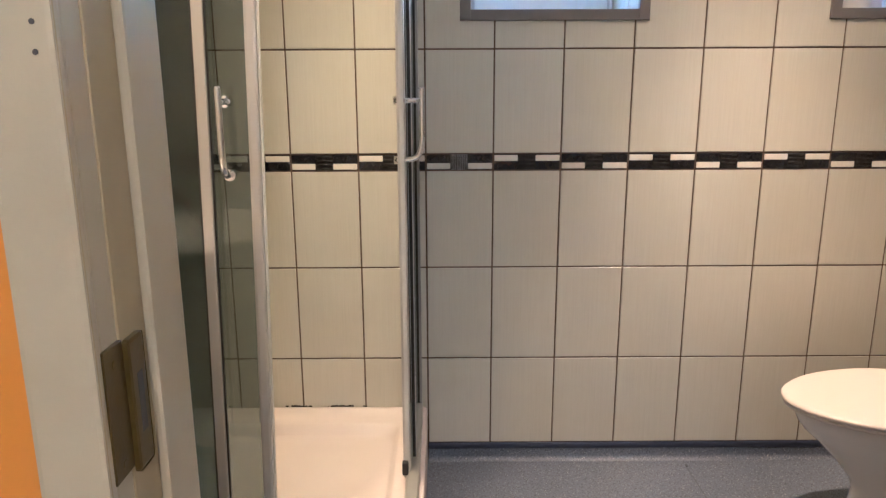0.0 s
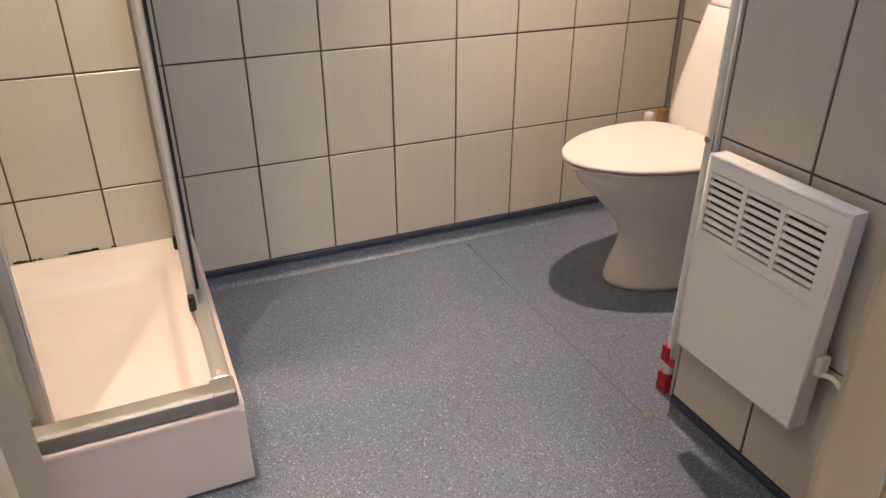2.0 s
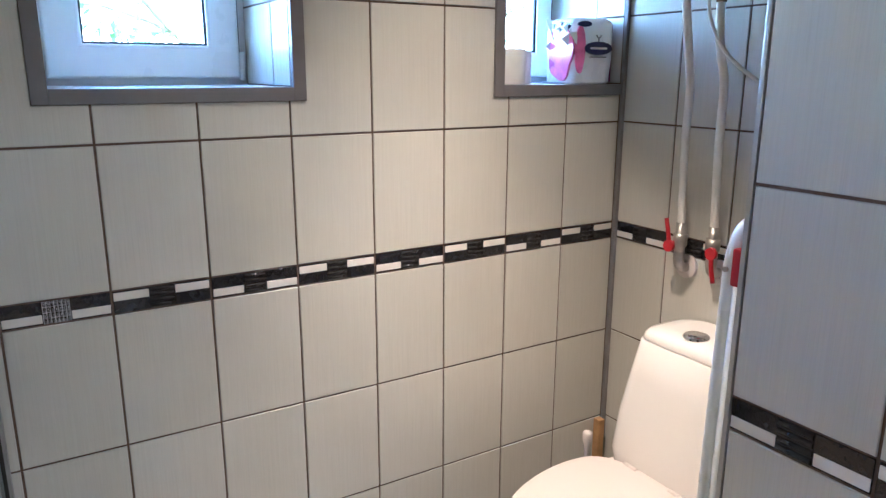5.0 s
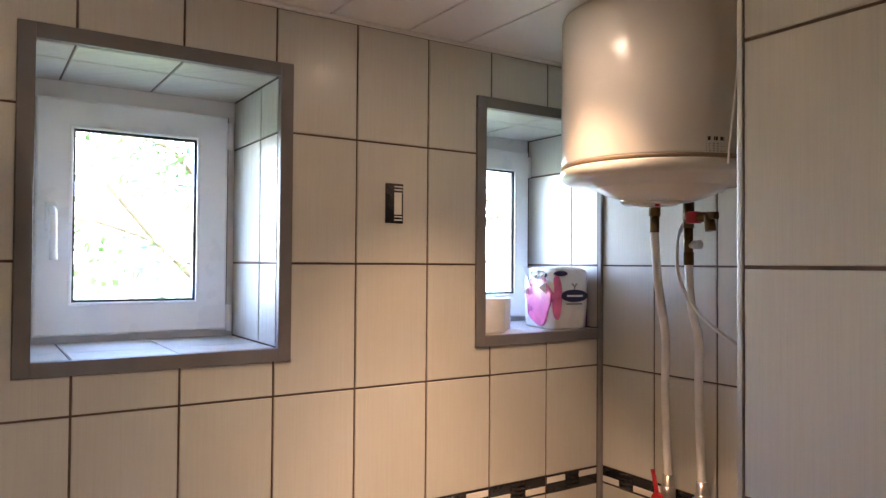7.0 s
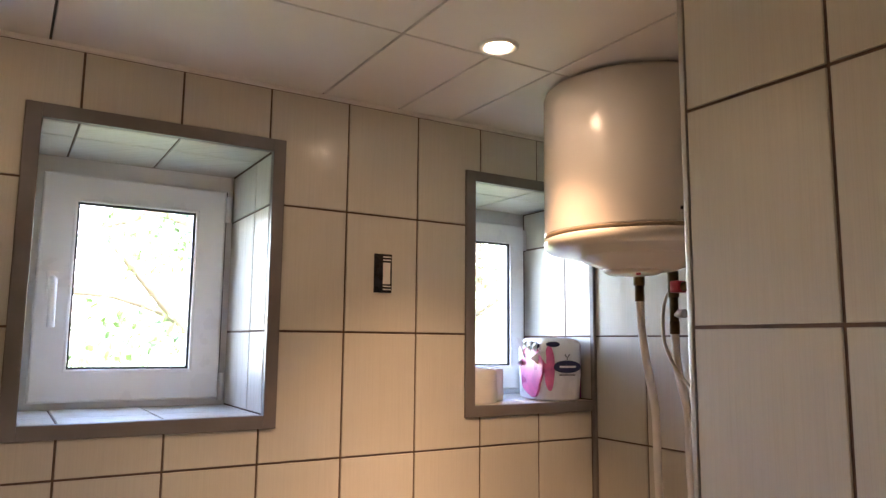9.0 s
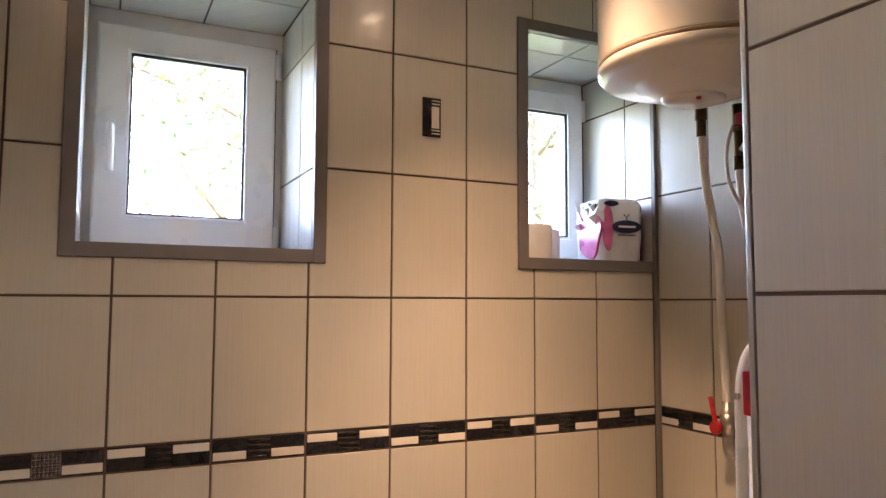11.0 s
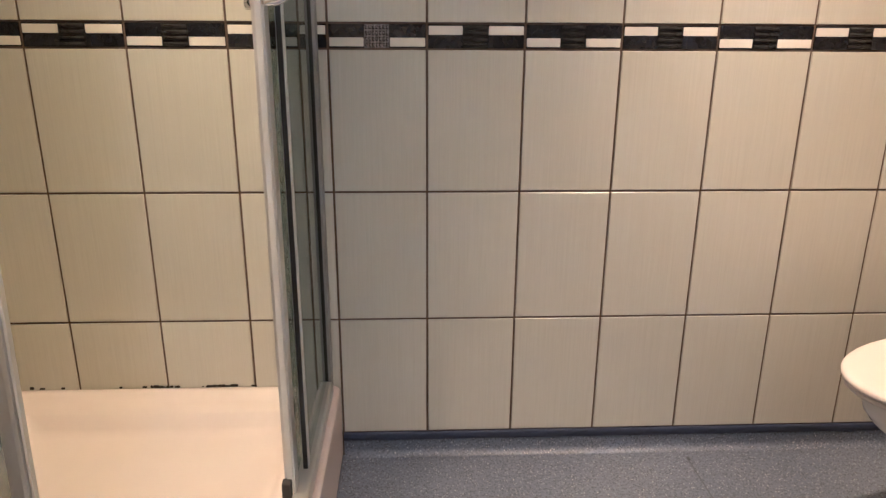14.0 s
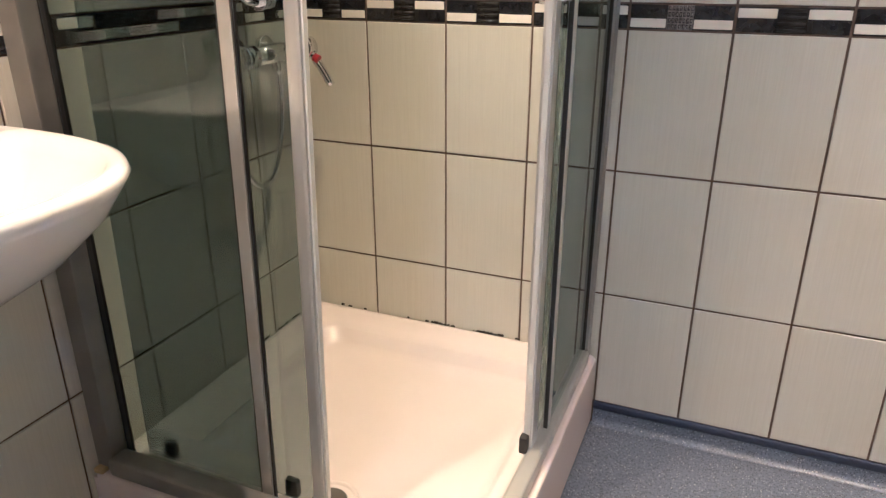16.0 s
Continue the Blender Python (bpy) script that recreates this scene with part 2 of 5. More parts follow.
GRASS = plain("lawn", (0.095, 0.125, 0.05), 0.9, wear=0.35, scale=1.5, bump=0.4, fine=40)
PLASTER = plain("plain_plaster", (0.62, 0.59, 0.54), 0.8, wear=0.05, scale=3, bump=0.2)

# ------------------------------------------------------------ mesh helpers


def box(bm, x0, x1, y0, y1, z0, z1, bevel=0.0, seg=2):
    r = bmesh.ops.create_cube(bm, size=1.0)
    vs = r["verts"]
    for v in vs:
        v.co = Vector(((x0 + x1) / 2 + v.co.x * (x1 - x0), (y0 + y1) / 2 + v.co.y * (y1 - y0), (z0 + z1) / 2 + v.co.z * (z1 - z0)))
    if bevel > 0:
        es = list({e for v in vs for e in v.link_edges})
        bmesh.ops.bevel(bm, geom=es, offset=bevel, segments=seg, affect='EDGES', profile=0.7)
    return bm


def made_box(*a, **k):
    return box(bmesh.new(), *a, **k)


def tube(pts, r, sides=12, smooth_path=0, radii=None):
    """A round tube along a line of points, closed at both ends."""
    pts = [Vector(p) for p in pts]
    for _ in range(smooth_path):
        q = [pts[0]]
        for a, b in zip(pts, pts[1:]):
            q += [a.lerp(b, 0.25), a.lerp(b, 0.75)]
        pts = q + [pts[-1]]
    bm = bmesh.new()
    rings = []
    up = None
    for i, p in enumerate(pts):
        d = (pts[min(i + 1, len(pts) - 1)] - pts[max(i - 1, 0)]).normalized()
        if up is None:
            up = d.orthogonal().normalized()
        up = (up - d * up.dot(d)).normalized()
        side = d.cross(up)
        rr = radii[i] if radii else r
        rings.append([bm.verts.new(p + (up * math.cos(a) + side * math.sin(a)) * rr) for a in (2 * math.pi * k / sides for k in range(sides))])
    for a, b in zip(rings, rings[1:]):
        for k in range(sides):
            bm.faces.new((a[k], a[(k + 1) % sides], b[(k + 1) % sides], b[k])).smooth = True
    bm.faces.new(rings[0][::-1])
    bm.faces.new(rings[-1])
    bmesh.ops.recalc_face_normals(bm, faces=bm.faces)
    return bm


def loft(rings, cap=True, smooth=True):
    """A skin over closed rings of equally many points."""
    bm = bmesh.new()
    vs = [[bm.verts.new(p) for p in r] for r in rings]
    n = len(rings[0])
    for a, b in zip(vs, vs[1:]):
        for k in range(n):
            bm.faces.new((a[k], a[(k + 1) % n], b[(k + 1) % n], b[k])).smooth = smooth
    if cap:
        bm.faces.new(vs[0][::-1])
        bm.faces.new(vs[-1])
    bmesh.ops.recalc_face_normals(bm, faces=bm.faces)
    return bm


def lathe(profile, cx, cy, sides=48):
    """A solid turned about an upright axis: pairs of radius and height."""
    return loft([[(cx + r * math.cos(2 * math.pi * k / sides), cy + r * math.sin(2 * math.pi * k / sides), z) for k in range(sides)] for r, z in profile])


def join(*bms):
    out = bms[0]
    for b in bms[1:]:
        me = bpy.data.meshes.new("tmp")
        b.to_mesh(me)
        out.from_mesh(me)
        bpy.data.meshes.remove(me)
        b.free()
    return out


def mesh_of(name, bm, material):
    me = bpy.data.meshes.new(name)
    bm.to_mesh(me)
    bm.free()
    me.materials.append(material)
    return me


def part(name, bm, material, parent, label=""):
    ob = new(name, mesh_of(name, bm, material))
    ob.parent = parent
    if parent is not None:
        ob.matrix_parent_inverse = Matrix.Translation(parent.matrix_basis.translation if parent.parent is None else (0, 0, 0)).inverted()
    return tagged(ob, label)


def thing(name, at, label, category, group="", kind=""):
    """An empty at a thing's base; its parts are modelled in world places."""
    ob = new(name)
    ob.empty_display_size = 0.05
    ob.location = at
    ob.matrix_basis = Matrix.Translation(at)
    return tagged(ob, label, category, group, kind)


def solid(name, bm, material, label="", category="", kind=""):
    return tagged(new(name, mesh_of(name, bm, material)), label, category, "", kind)


def ring_frame(x0, x1, z0, z1, w, y0, y1, bevel=0.002, wl=None, wr=None, wt=None, wb=None):
    """Four mitre-less bars round an opening in an x-z plane, butted end to end."""
    wl, wr, wt, wb = (w if v is None else v for v in (wl, wr, wt, wb))
    bm = bmesh.new()
    box(bm, x0, x0 + wl, y0, y1, z0, z1, bevel)
    box(bm, x1 - wr, x1, y0, y1, z0, z1, bevel)
    box(bm, x0 + wl, x1 - wr, y0 + 0.0004, y1, z0, z0 + wb, bevel)
    box(bm, x0 + wl, x1 - wr, y0 + 0.0004, y1, z1 - wt, z1, bevel)
    return bm


def mitred_frame(x0, x1, z0, z1, prof):
    """A frame in one sweep round an opening: prof holds pairs of inset and depth y, closed."""
    bm = bmesh.new()
    rows = [[bm.verts.new(p) for p in ((x0 + i, y, z0 + j), (x1 - k, y, z0 + j), (x1 - k, y, z1 - m), (x0 + i, y, z1 - m))] for i, j, k, m, y in prof]
    for a, b in zip(rows, rows[1:] + rows[:1]):
        for n in range(4):
            bm.faces.new((a[n], a[(n + 1) % 4], b[(n + 1) % 4], b[n]))
    bmesh.ops.recalc_face_normals(bm, faces=bm.faces)
    return bm


def frame_profile(wl, wb, wr, wt, y0, y1, ease):
    """Left, bottom, right and top widths of a frame with eased front edges."""
    w = (wl, wb, wr, wt)
    return [(0, 0, 0, 0, y1), (0, 0, 0, 0, y0 + ease), (ease * 0.3,) * 4 + (y0 + ease * 0.3,), (ease,) * 4 + (y0,),
            tuple(v - ease for v in w) + (y0,), tuple(v - ease * 0.3 for v in w) + (y0 + ease * 0.3,), w + (y0 + ease,), w + (y1,)]

# ------------------------------------------------------------ structure
floor_bm = bmesh.new()
box(floor_bm, XL - 0.15, XR + 0.15, YH, 0.35, -0.12, 0.0)
solid("floor", floor_bm, VINYL, "blue-grey speckled safety vinyl floor with a welded seam", "floor", "structure")
solid("floor_hall", made_box(-1.6, 1.8, -3.6, YH, -0.12, -0.002), PLASTER, "plain hall floor outside the bathroom door", "floor", "structure")

wb = bmesh.new()
TOP = CEIL + 0.05
x0, x1 = XL - 0.15, XR + 0.15
for a in ((x0, WIN_1[0] + 0.027, 0.0, TOP), (WIN_1[1] - 0.027, WIN_2[0] + 0.027, 0.0, TOP), (WIN_1[0] + 0.027, WIN_1[1] - 0.027, 0.0, WIN_1[2] + 0.027),
          (WIN_1[0] + 0.027, WIN_1[1] - 0.027, WIN_1[3] - 0.027, TOP), (WIN_2[0] + 0.027, XR, 0.0, WIN_2[2] + 0.027), (WIN_2[0] + 0.027, XR, WIN_2[3] - 0.027, TOP), (XR, x1, 0.0, TOP)):
    box(wb, a[0], a[1], 0.0035, 0.422, a[2], a[3])
wall_back = solid("wall_back", wb, GROUT, "tiled window wall with dark grout and a black and white border", "wall", "structure")
wall_left = solid("wall_left", made_box(XL - 0.15, XL - 0.0035, YF, 0.0, 0.0, TOP), GROUT, "cream tiled wall beside shower and basin", "wall", "structure")
wall_right = solid("wall_right", made_box(XR + 0.0035, XR + 0.15, YF, 0.0, 0.0, TOP), GROUT, "cream tiled wall behind toilet and boiler", "wall", "structure")
wall_partition = solid("wall_partition", made_box(PX + 0.0035, PX + PT, YF, PY + 0.004, 0.0, TOP), GROUT, "short tiled partition wall carrying a panel heater", "wall", "structure")
wf = bmesh.new()
for a in ((XL - 0.15, DOOR_L - 0.03, 0, TOP), (DOOR_R + 0.03, XR + 0.15, 0, TOP), (DOOR_L - 0.03, DOOR_R + 0.03, DOOR_H + 0.03, TOP)):
    box(wf, a[0], a[1], YH + 0.004, YF - 0.002, a[2], a[3])
wall_front = solid("wall_front", wf, PLASTER, "plain wall with the bathroom doorway", "wall", "structure")
hf = bmesh.new()
for a in ((-1.6, DOOR_L - 0.03, 0, 2.5), (DOOR_R + 0.03, 1.8, 0, 2.5), (DOOR_L - 0.03, DOOR_R + 0.03, DOOR_H + 0.03, 2.5)):
    box(hf, a[0], a[1], YH - 0.004, YH + 0.003, a[2], a[3])
solid("wall_hall_front", hf, ORANGE, "orange painted hall wall round the doorway", "wall", "structure")
# unseen hall walls and ceiling, added to shut out the sky behind the doorway
hb = bmesh.new()
box(hb, -1.75, 1.95, -3.75, -3.6, 0, 2.5)
box(hb, -1.75, -1.6, -3.6, YH - 0.004, 0, 2.5)
box(hb, 1.8, 1.95, -3.6, YH - 0.004, 0, 2.5)
solid("wall_hall", hb, PLASTER, "unseen plain pale walls added to close the hall", "wall", "structure")
solid("ceiling_hall", made_box(-1.75, 1.95, -3.75, YH - 0.004, 2.5, 2.6), CEILING_WHITE, "unseen plain white ceiling added to close the hall", "ceiling", "structure")

# ceiling panels over a dark joint bed, in one mesh
cb = bmesh.new()
xs = [XL, -0.464, 0.136, 0.735, 1.12, XR]
ys = [YF, -1.025, -0.425, 0.0]
g = 0.0027
for i in range(5):
    for j in range(3):
        ax, bx, ay, by = xs[i], xs[i + 1], ys[j], ys[j + 1]
        cuts = [(ax, bx)] if not (i == 3 and j == 2) else [(ax, 0.948), (0.948, bx)]
        for c0, c1 in cuts:
            box(cb, c0 + g, c1 - g, ay + g, by - g, CEIL, CEIL + 0.012, 0.001, 1)
solid("ceiling", cb, CEILING_WHITE, "white suspended ceiling panels with narrow dark joints", "ceiling", "structure")
solid("ceiling_bed", made_box(XL - 0.15, XR + 0.15, YH, 0.35, CEIL + 0.009, CEIL + 0.12), JOINT, "dark bed behind the ceiling joints", "ceiling", "structure")
ct = bmesh.new()
box(ct, XL, XR, -0.012, 0.0, CEIL - 0.010, CEIL - 0.0005, 0.002)
box(ct, XR - 0.012, XR, YF, -0.012, CEIL - 0.010, CEIL - 0.0005, 0.002)
solid("trim_ceiling", ct, CEILING_WHITE, "slim pale edge strip under the ceiling", "trim", "structure")

# coved vinyl skirting, turned up the walls


def cove(name, along, at, side, ends):
    """A curved strip of the floor covering that climbs a wall, under a dark capping strip. along: 'x' or 'y'; side: +1 or -1, towards the room."""
    R, n = 0.017, 8

    def strip(prof, smooth_to):
        bm = bmesh.new()
        rows = [[bm.verts.new((e, at + side * d, z) if along == 'x' else (at + side * d, e, z)) for d, z in prof] for e in ends]
        for k in range(len(prof) - 1):
            bm.faces.new((rows[0][k], rows[1][k], rows[1][k + 1], rows[0][k + 1])).smooth = k < smooth_to
        bmesh.ops.recalc_face_normals(bm, faces=bm.faces)
        return bm
    curve = [(R, 0.0012)] + [(R - R * math.sin(a), 0.0012 + R - R * math.cos(a)) for a in (math.pi / 2 * k / n for k in range(1, n + 1))] + [(0.0, 0.050)]
    base = solid(name, strip(curve, n), VINYL, "blue vinyl turned up the wall as a rounded skirting", "baseboard", "structure")
    part("capping_strip", strip([(0.0003, 0.043), (0.0022, 0.044), (0.0026, 0.061), (0.0020, 0.0640), (-0.006, 0.0643)], 3), COVE, base, "dark blue capping strip")
    return base


cove("baseboard_back", 'x', 0.0, -1, (0.0, XR))
cove("baseboard_right", 'y', XR, -1, (YF, 0.0))
cove("baseboard_left", 'y', XL, 1, (YF, -0.80))
cove("baseboard_partition", 'y', PX, -1, (YF, PY))
seam = bmesh.new()
box(seam, 0.838, 0.8405, -0.99, -0.045, -0.001, 0.0006)
box(seam, 0.8375, 0.843, -0.05, -0.038, -0.001, 0.004, 0.001)
solid("trim_seam", seam, plain("dark_weld", (0.085, 0.092, 0.115), 0.6), "dark welded seam in the vinyl floor", "floor seam", "structure")
solid("trim_stain", lathe([(0.001, 0.0002), (0.015, 0.0003), (0.012, 0.0006), (0.001, 0.0007)], 0.848, -0.962, 7), plain("glue_stain", (0.15, 0.14, 0.14), 0.7, wear=0.3, scale=50), "brownish glue stain on the vinyl", "stain", "structure")

# corner strips
solid("trim_corner_right", made_box(XR - 0.012, XR, -0.010, 0.003, 0.062, CEIL - 0.01, 0.002), SEALANT, "grey sealant strip in the wall corner", "trim", "structure")
pe = bmesh.new()
box(pe, PX - 0.001, PX + 0.006, PY, PY + 0.008, 0.06, CEIL, 0.002)
solid("trim_partition_edge", pe, ALU, "slim pale edge strip on the partition's corner", "trim", "structure")

# windows ------------------------------------------------------------


def window(name, trim_box, sash, glass, label, trim_right=True):
    x0, x1, z0, z1 = trim_box
    w = thing(name, ((x0 + x1) / 2, 0.32, z0), label, "window", "", "structure")
    tr = 0.027 if trim_right else 0.0
    bm = bmesh.new()
    box(bm, x0, x0 + 0.03, -0.006, 0.012, z0, z1, 0.002)
    if trim_right:
        box(bm, x1 - 0.03, x1, -0.006, 0.012, z0, z1, 0.002)
    e = x1 - 0.03 if trim_right else x1 - 0.001
    box(bm, x0 + 0.03, e, -0.0055, 0.012, z0, z0 + 0.03, 0.002)
    box(bm, x0 + 0.03, e, -0.0055, 0.012, z1 - 0.03, z1, 0.002)
    part("trim", bm, TRIM_GREY, w, "flat grey edging strips")
    ix0, ix1, iz0, iz1 = x0 + 0.026, (x1 - 0.026 if trim_right else x1 + 0.004), z0 + 0.026, z1 - 0.026
    part("window_frame", mitred_frame(ix0, ix1, iz0, iz1, frame_profile(0.052, 0.052, 0.052, 0.052, 0.349, 0.412, 0.003)), PVC, w)
    sx0, sx1, sz0, sz1 = sash
    gx0, gx1, gz0, gz1 = glass
    s = part("sash", mitred_frame(sx0, sx1, sz0, sz1, frame_profile(gx0 - sx0, gz0 - sz0, sx1 - gx1, sz1 - gz1, 0.325, 0.377, 0.006)), PVC, w)
    part("bead", mitred_frame(gx0 - 0.006, gx1 + 0.006, gz0 - 0.006, gz1 + 0.006, frame_profile(0.008, 0.008, 0.008, 0.008, 0.3225, 0.3265, 0.002)), PVC, s)
    part("gasket", ring_frame(gx0 - 0.001, gx1 + 0.001, gz0 - 0.001, gz1 + 0.001, 0.0085, 0.33, 0.339, 0.001), RUBBER, s)
    pane = part("pane", made_box(gx0, gx1, 0.339, 0.345, gz0, gz1), PANE, s)
    pane.visible_shadow = False
    zc = (sz0 + sz1) / 2
    hx = sx0 + 0.035
    h = part("handle", join(made_box(hx - 0.013, hx + 0.013, 0.317, 0.326, zc - 0.035, zc + 0.035, 0.005), tube([(hx, 0.319, zc + 0.015), (hx, 0.299, zc + 0.015), (hx + 0.001, 0.293, zc), (hx + 0.003, 0.293, zc - 0.10)], 0.009, 10, 1)), PVC, s)
    for zz in (sz0 + 0.03, sz1 - 0.05):
        part("hinge", join(tube([(sx1 + 0.008, 0.335, zz - 0.035), (sx1 + 0.008, 0.335, zz + 0.035)], 0.008, 12), made_box(sx1 - 0.002, sx1 + 0.012, 0.339, 0.349, zz - 0.03, zz + 0.03, 0.002)), PVC, w)
    part("sash_gap", made_box(sx1 + 0.001, sx1 + 0.004, 0.339, 0.351, sz0, sz1), RUBBER, w)
    return w


window("window_1", WIN_1, (0.154, 0.596, 1.4405, 1.998), (0.231, 0.518, 1.517, 1.931), "white plastic window in a deep tiled recess with grey edging")
window("window_2", WIN_2, (1.217, 1.620, 1.4405, 1.998), (1.294, 1.560, 1.517, 1.931), "small white plastic window with toilet paper on its sill", False)

# doorway ------------------------------------------------------------
door = thing("door_1", ((DOOR_L + DOOR_R) / 2, (YF + YH) / 2, 0.0), "cream painted door frame without its leaf in view", "doorway", "", "structure")
for sgn, xx, nm in ((-1, DOOR_L, "jamb"), (1, DOOR_R, "jamb")):
    a, b = sorted((xx, xx + sgn * 0.03))
    part(nm, made_box(a, b, YH - 0.006, YF + 0.004, 0.0, DOOR_H, 0.002), DOOR_PAINT, door)
    s0, s1 = sorted((xx, xx - sgn * 0.009))
    part("stop", made_box(s0, s1, YF - 0.057, YF + 0.0055, 0.0, DOOR_H, 0.003), DOOR_PAINT, door)
    c0, c1 = sorted((xx - sgn * 0.001, xx + sgn * 0.048))
    part("casing", made_box(c0, c1, YH - 0.018, YH - 0.0065, 0.0, DOOR_H + 0.06, 0.004), DOOR_PAINT, door)
    c0, c1 = sorted((xx + sgn * 0.001, xx + sgn * 0.055))
    part("casing", made_box(c0, c1, YF + 0.006, YF + 0.018, 0.0, DOOR_H + 0.05, 0.003), DOOR_PAINT, door)
part("head", made_box(DOOR_L, DOOR_R, YH - 0.006, YF + 0.004, DOOR_H, DOOR_H + 0.03, 0.002), DOOR_PAINT, door)
part("casing", made_box(DOOR_L - 0.075, DOOR_R + 0.075, YH - 0.0175, YH - 0.0065, DOOR_H + 0.061, DOOR_H + 0.12, 0.004), DOOR_PAINT, door)
OLIVE = plain("tarnished_plate", (0.075, 0.050, 0.011), 0.42, 0.25, wear=0.25, scale=50, bump=0.05)
plate = part("strike_plate", made_box(DOOR_L - 0.001, DOOR_L + 0.0022, -1.699, -1.669, 0.950, 1.050, 0.0008, 1), OLIVE, door, "tarnished brass strike plate with a folded lip")
part("plate_lip", made_box(DOOR_L + 0.0002, DOOR_L + 0.0062, -1.6695, -1.642, 0.944, 1.048, 0.0055, 4), OLIVE, plate)
part("latch_hole", made_box(DOOR_L + 0.0050, DOOR_L + 0.0066, -1.660, -1.650, 0.972, 1.020, 0.0007, 1), DARK_INSIDE, plate)
for zz in (0.960, 1.036):
    part("screw", tube([(DOOR_L + 0.001, -1.684, zz), (DOOR_L + 0.0030, -1.684, zz)], 0.0038, 10), OLIVE, plate)
# jamb shading painted beige along the stop, and the shadow joint beside the casing
JAMB_SHADE = plain("beige_jamb_shade", (0.34, 0.28, 0.17), 0.5, wear=0.10, scale=20)
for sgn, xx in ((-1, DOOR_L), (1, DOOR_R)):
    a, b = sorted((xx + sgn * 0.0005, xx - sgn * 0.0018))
    part("jamb_shade_band", made_box(a, b, -1.6715, -1.6275, 0.0, DOOR_H - 0.002, 0.0015), JAMB_SHADE, door, "darker beige band painting the jamb's angled shading")
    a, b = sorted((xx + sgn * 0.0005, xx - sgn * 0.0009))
    part("joint", made_box(a, b, -1.7055, -1.7025, 0.0, DOOR_H - 0.002), JAMB_SHADE, door)
for zz in (1.263, 1.2455):
    part("screw_hole", tube([(-0.194, YH - 0.0186, zz), (-0.194, YH - 0.0175, zz)], 0.0018, 8), DARK_INSIDE, door)

# ------------------------------------------------------------ things


def superring(cx, cy, rx, ry, z, p=2.6, n=48, front=1.0):
    """A rounded outline; p: 2 is an ellipse, more is squarer."""
    out = []
    for k in range(n):
        a = 2 * math.pi * k / n
        c, s = math.cos(a), math.sin(a)
        out.append((cx + rx * math.copysign(abs(c) ** (2 / p), c), cy + ry * math.copysign(abs(s) ** (2 / p), s), z))
    return out


# shower tray
tray = thing("shower_tray", (-0.4, -0.4, 0.0), "square white acrylic shower tray on a skirted base", "shower tray")
TZ = 0.195
DRX, DRY = -0.383, -0.634


def rrect(x0, x1, y0, y1, r, z, n=6):
    out = []
    for cx, cy, a0 in ((x1 - r, y1 - r, 0), (x0 + r, y1 - r, 90), (x0 + r, y0 + r, 180), (x1 - r, y0 + r, 270)):
        for k in range(n + 1):
            a = radians(a0 + 90 * k / n)
            out.append((cx + r * math.cos(a), cy + r * math.sin(a), z))
    return out


tx0, tx1, ty0, ty1 = XL + 0.001, -0.002, -0.800, -0.001
def tray_ring(back, front, r, z):
    """An outline inset from the wall sides and from the open sides of the tray."""
    return rrect(tx0 + back, tx1 - front, ty0 + front, ty1 - back, r, z)


rings = [tray_ring(0, 0, 0.018, 0.184), tray_ring(0, 0, 0.018, TZ - 0.004), tray_ring(0.003, 0.003, 0.016, TZ), tray_ring(0.018, 0.018, 0.016, TZ), tray_ring(0.022, 0.022, 0.018, TZ - 0.004),
         tray_ring(0.060, 0.066, 0.03, TZ - 0.009), tray_ring(0.084, 0.080, 0.035, TZ - 0.012), tray_ring(0.091, 0.088, 0.038, TZ - 0.017),
         tray_ring(0.104, 0.100, 0.05, 0.152), tray_ring(0.112, 0.108, 0.055, 0.145), tray_ring(0.128, 0.124, 0.06, 0.1415), rrect(-0.5, -0.3, -0.7, -0.5, 0.09, 0.130)]
tb = loft(rings, cap=False)
tb.verts.ensure_lookup_table()
tb.faces.new([tb.verts[k] for k in range(len(tb.verts) - len(rings[0]), len(tb.verts))])
bmesh.ops.recalc_face_normals(tb, faces=tb.faces)
part("basin", tb, ACRYLIC, tray)
sk = bmesh.new()
box(sk, tx0, tx1 - 0.002, ty0 + 0.0015, ty0 + 0.018, 0.010, 0.1835, 0.0008)
box(sk, tx1 - 0.018, tx1 - 0.0015, ty0 + 0.018, ty1, 0.0102, 0.1833, 0.0008)
part("skirt", sk, ACRYLIC, tray, "white removable tray skirt")
part("drain", lathe([(0.001, 0.129), (0.035, 0.129), (0.035, 0.135), (0.031, 0.1375), (0.001, 0.1385)], DRX, DRY, 36), plain("drain_cover", (0.11, 0.105, 0.10), 0.4, 0.4), tray, "dark drain cover")
part("drain_ring", lathe([(0.060, 0.1285), (0.058, 0.1325), (0.055, 0.1335), (0.050, 0.1325), (0.048, 0.1285)], DRX, DRY, 40), ACRYLIC, tray)
for fx_, fy_ in ((-0.70, -0.70), (-0.10, -0.70), (-0.10, -0.10), (-0.70, -0.10)):
    part("foot", lathe([(0.02, 0.0), (0.02, 0.01), (0.012, 0.012), (0.012, 0.10)], fx_, fy_, 12), DARK_INSIDE, tray)
mb = bmesh.new()
rnd = random.Random(4)
for k in range(46):
    x = rnd.choice([rnd.uniform(-0.47, -0.36), rnd.uniform(-0.33, -0.20), rnd.uniform(-0.74, -0.2)])
    w, h = rnd.uniform(0.003, 0.014), rnd.uniform(0.002, 0.006)
    box(mb, x, x + w, -0.0030, 0.0006, TZ + 0.0005, TZ + h + 0.001, 0.0008, 1)
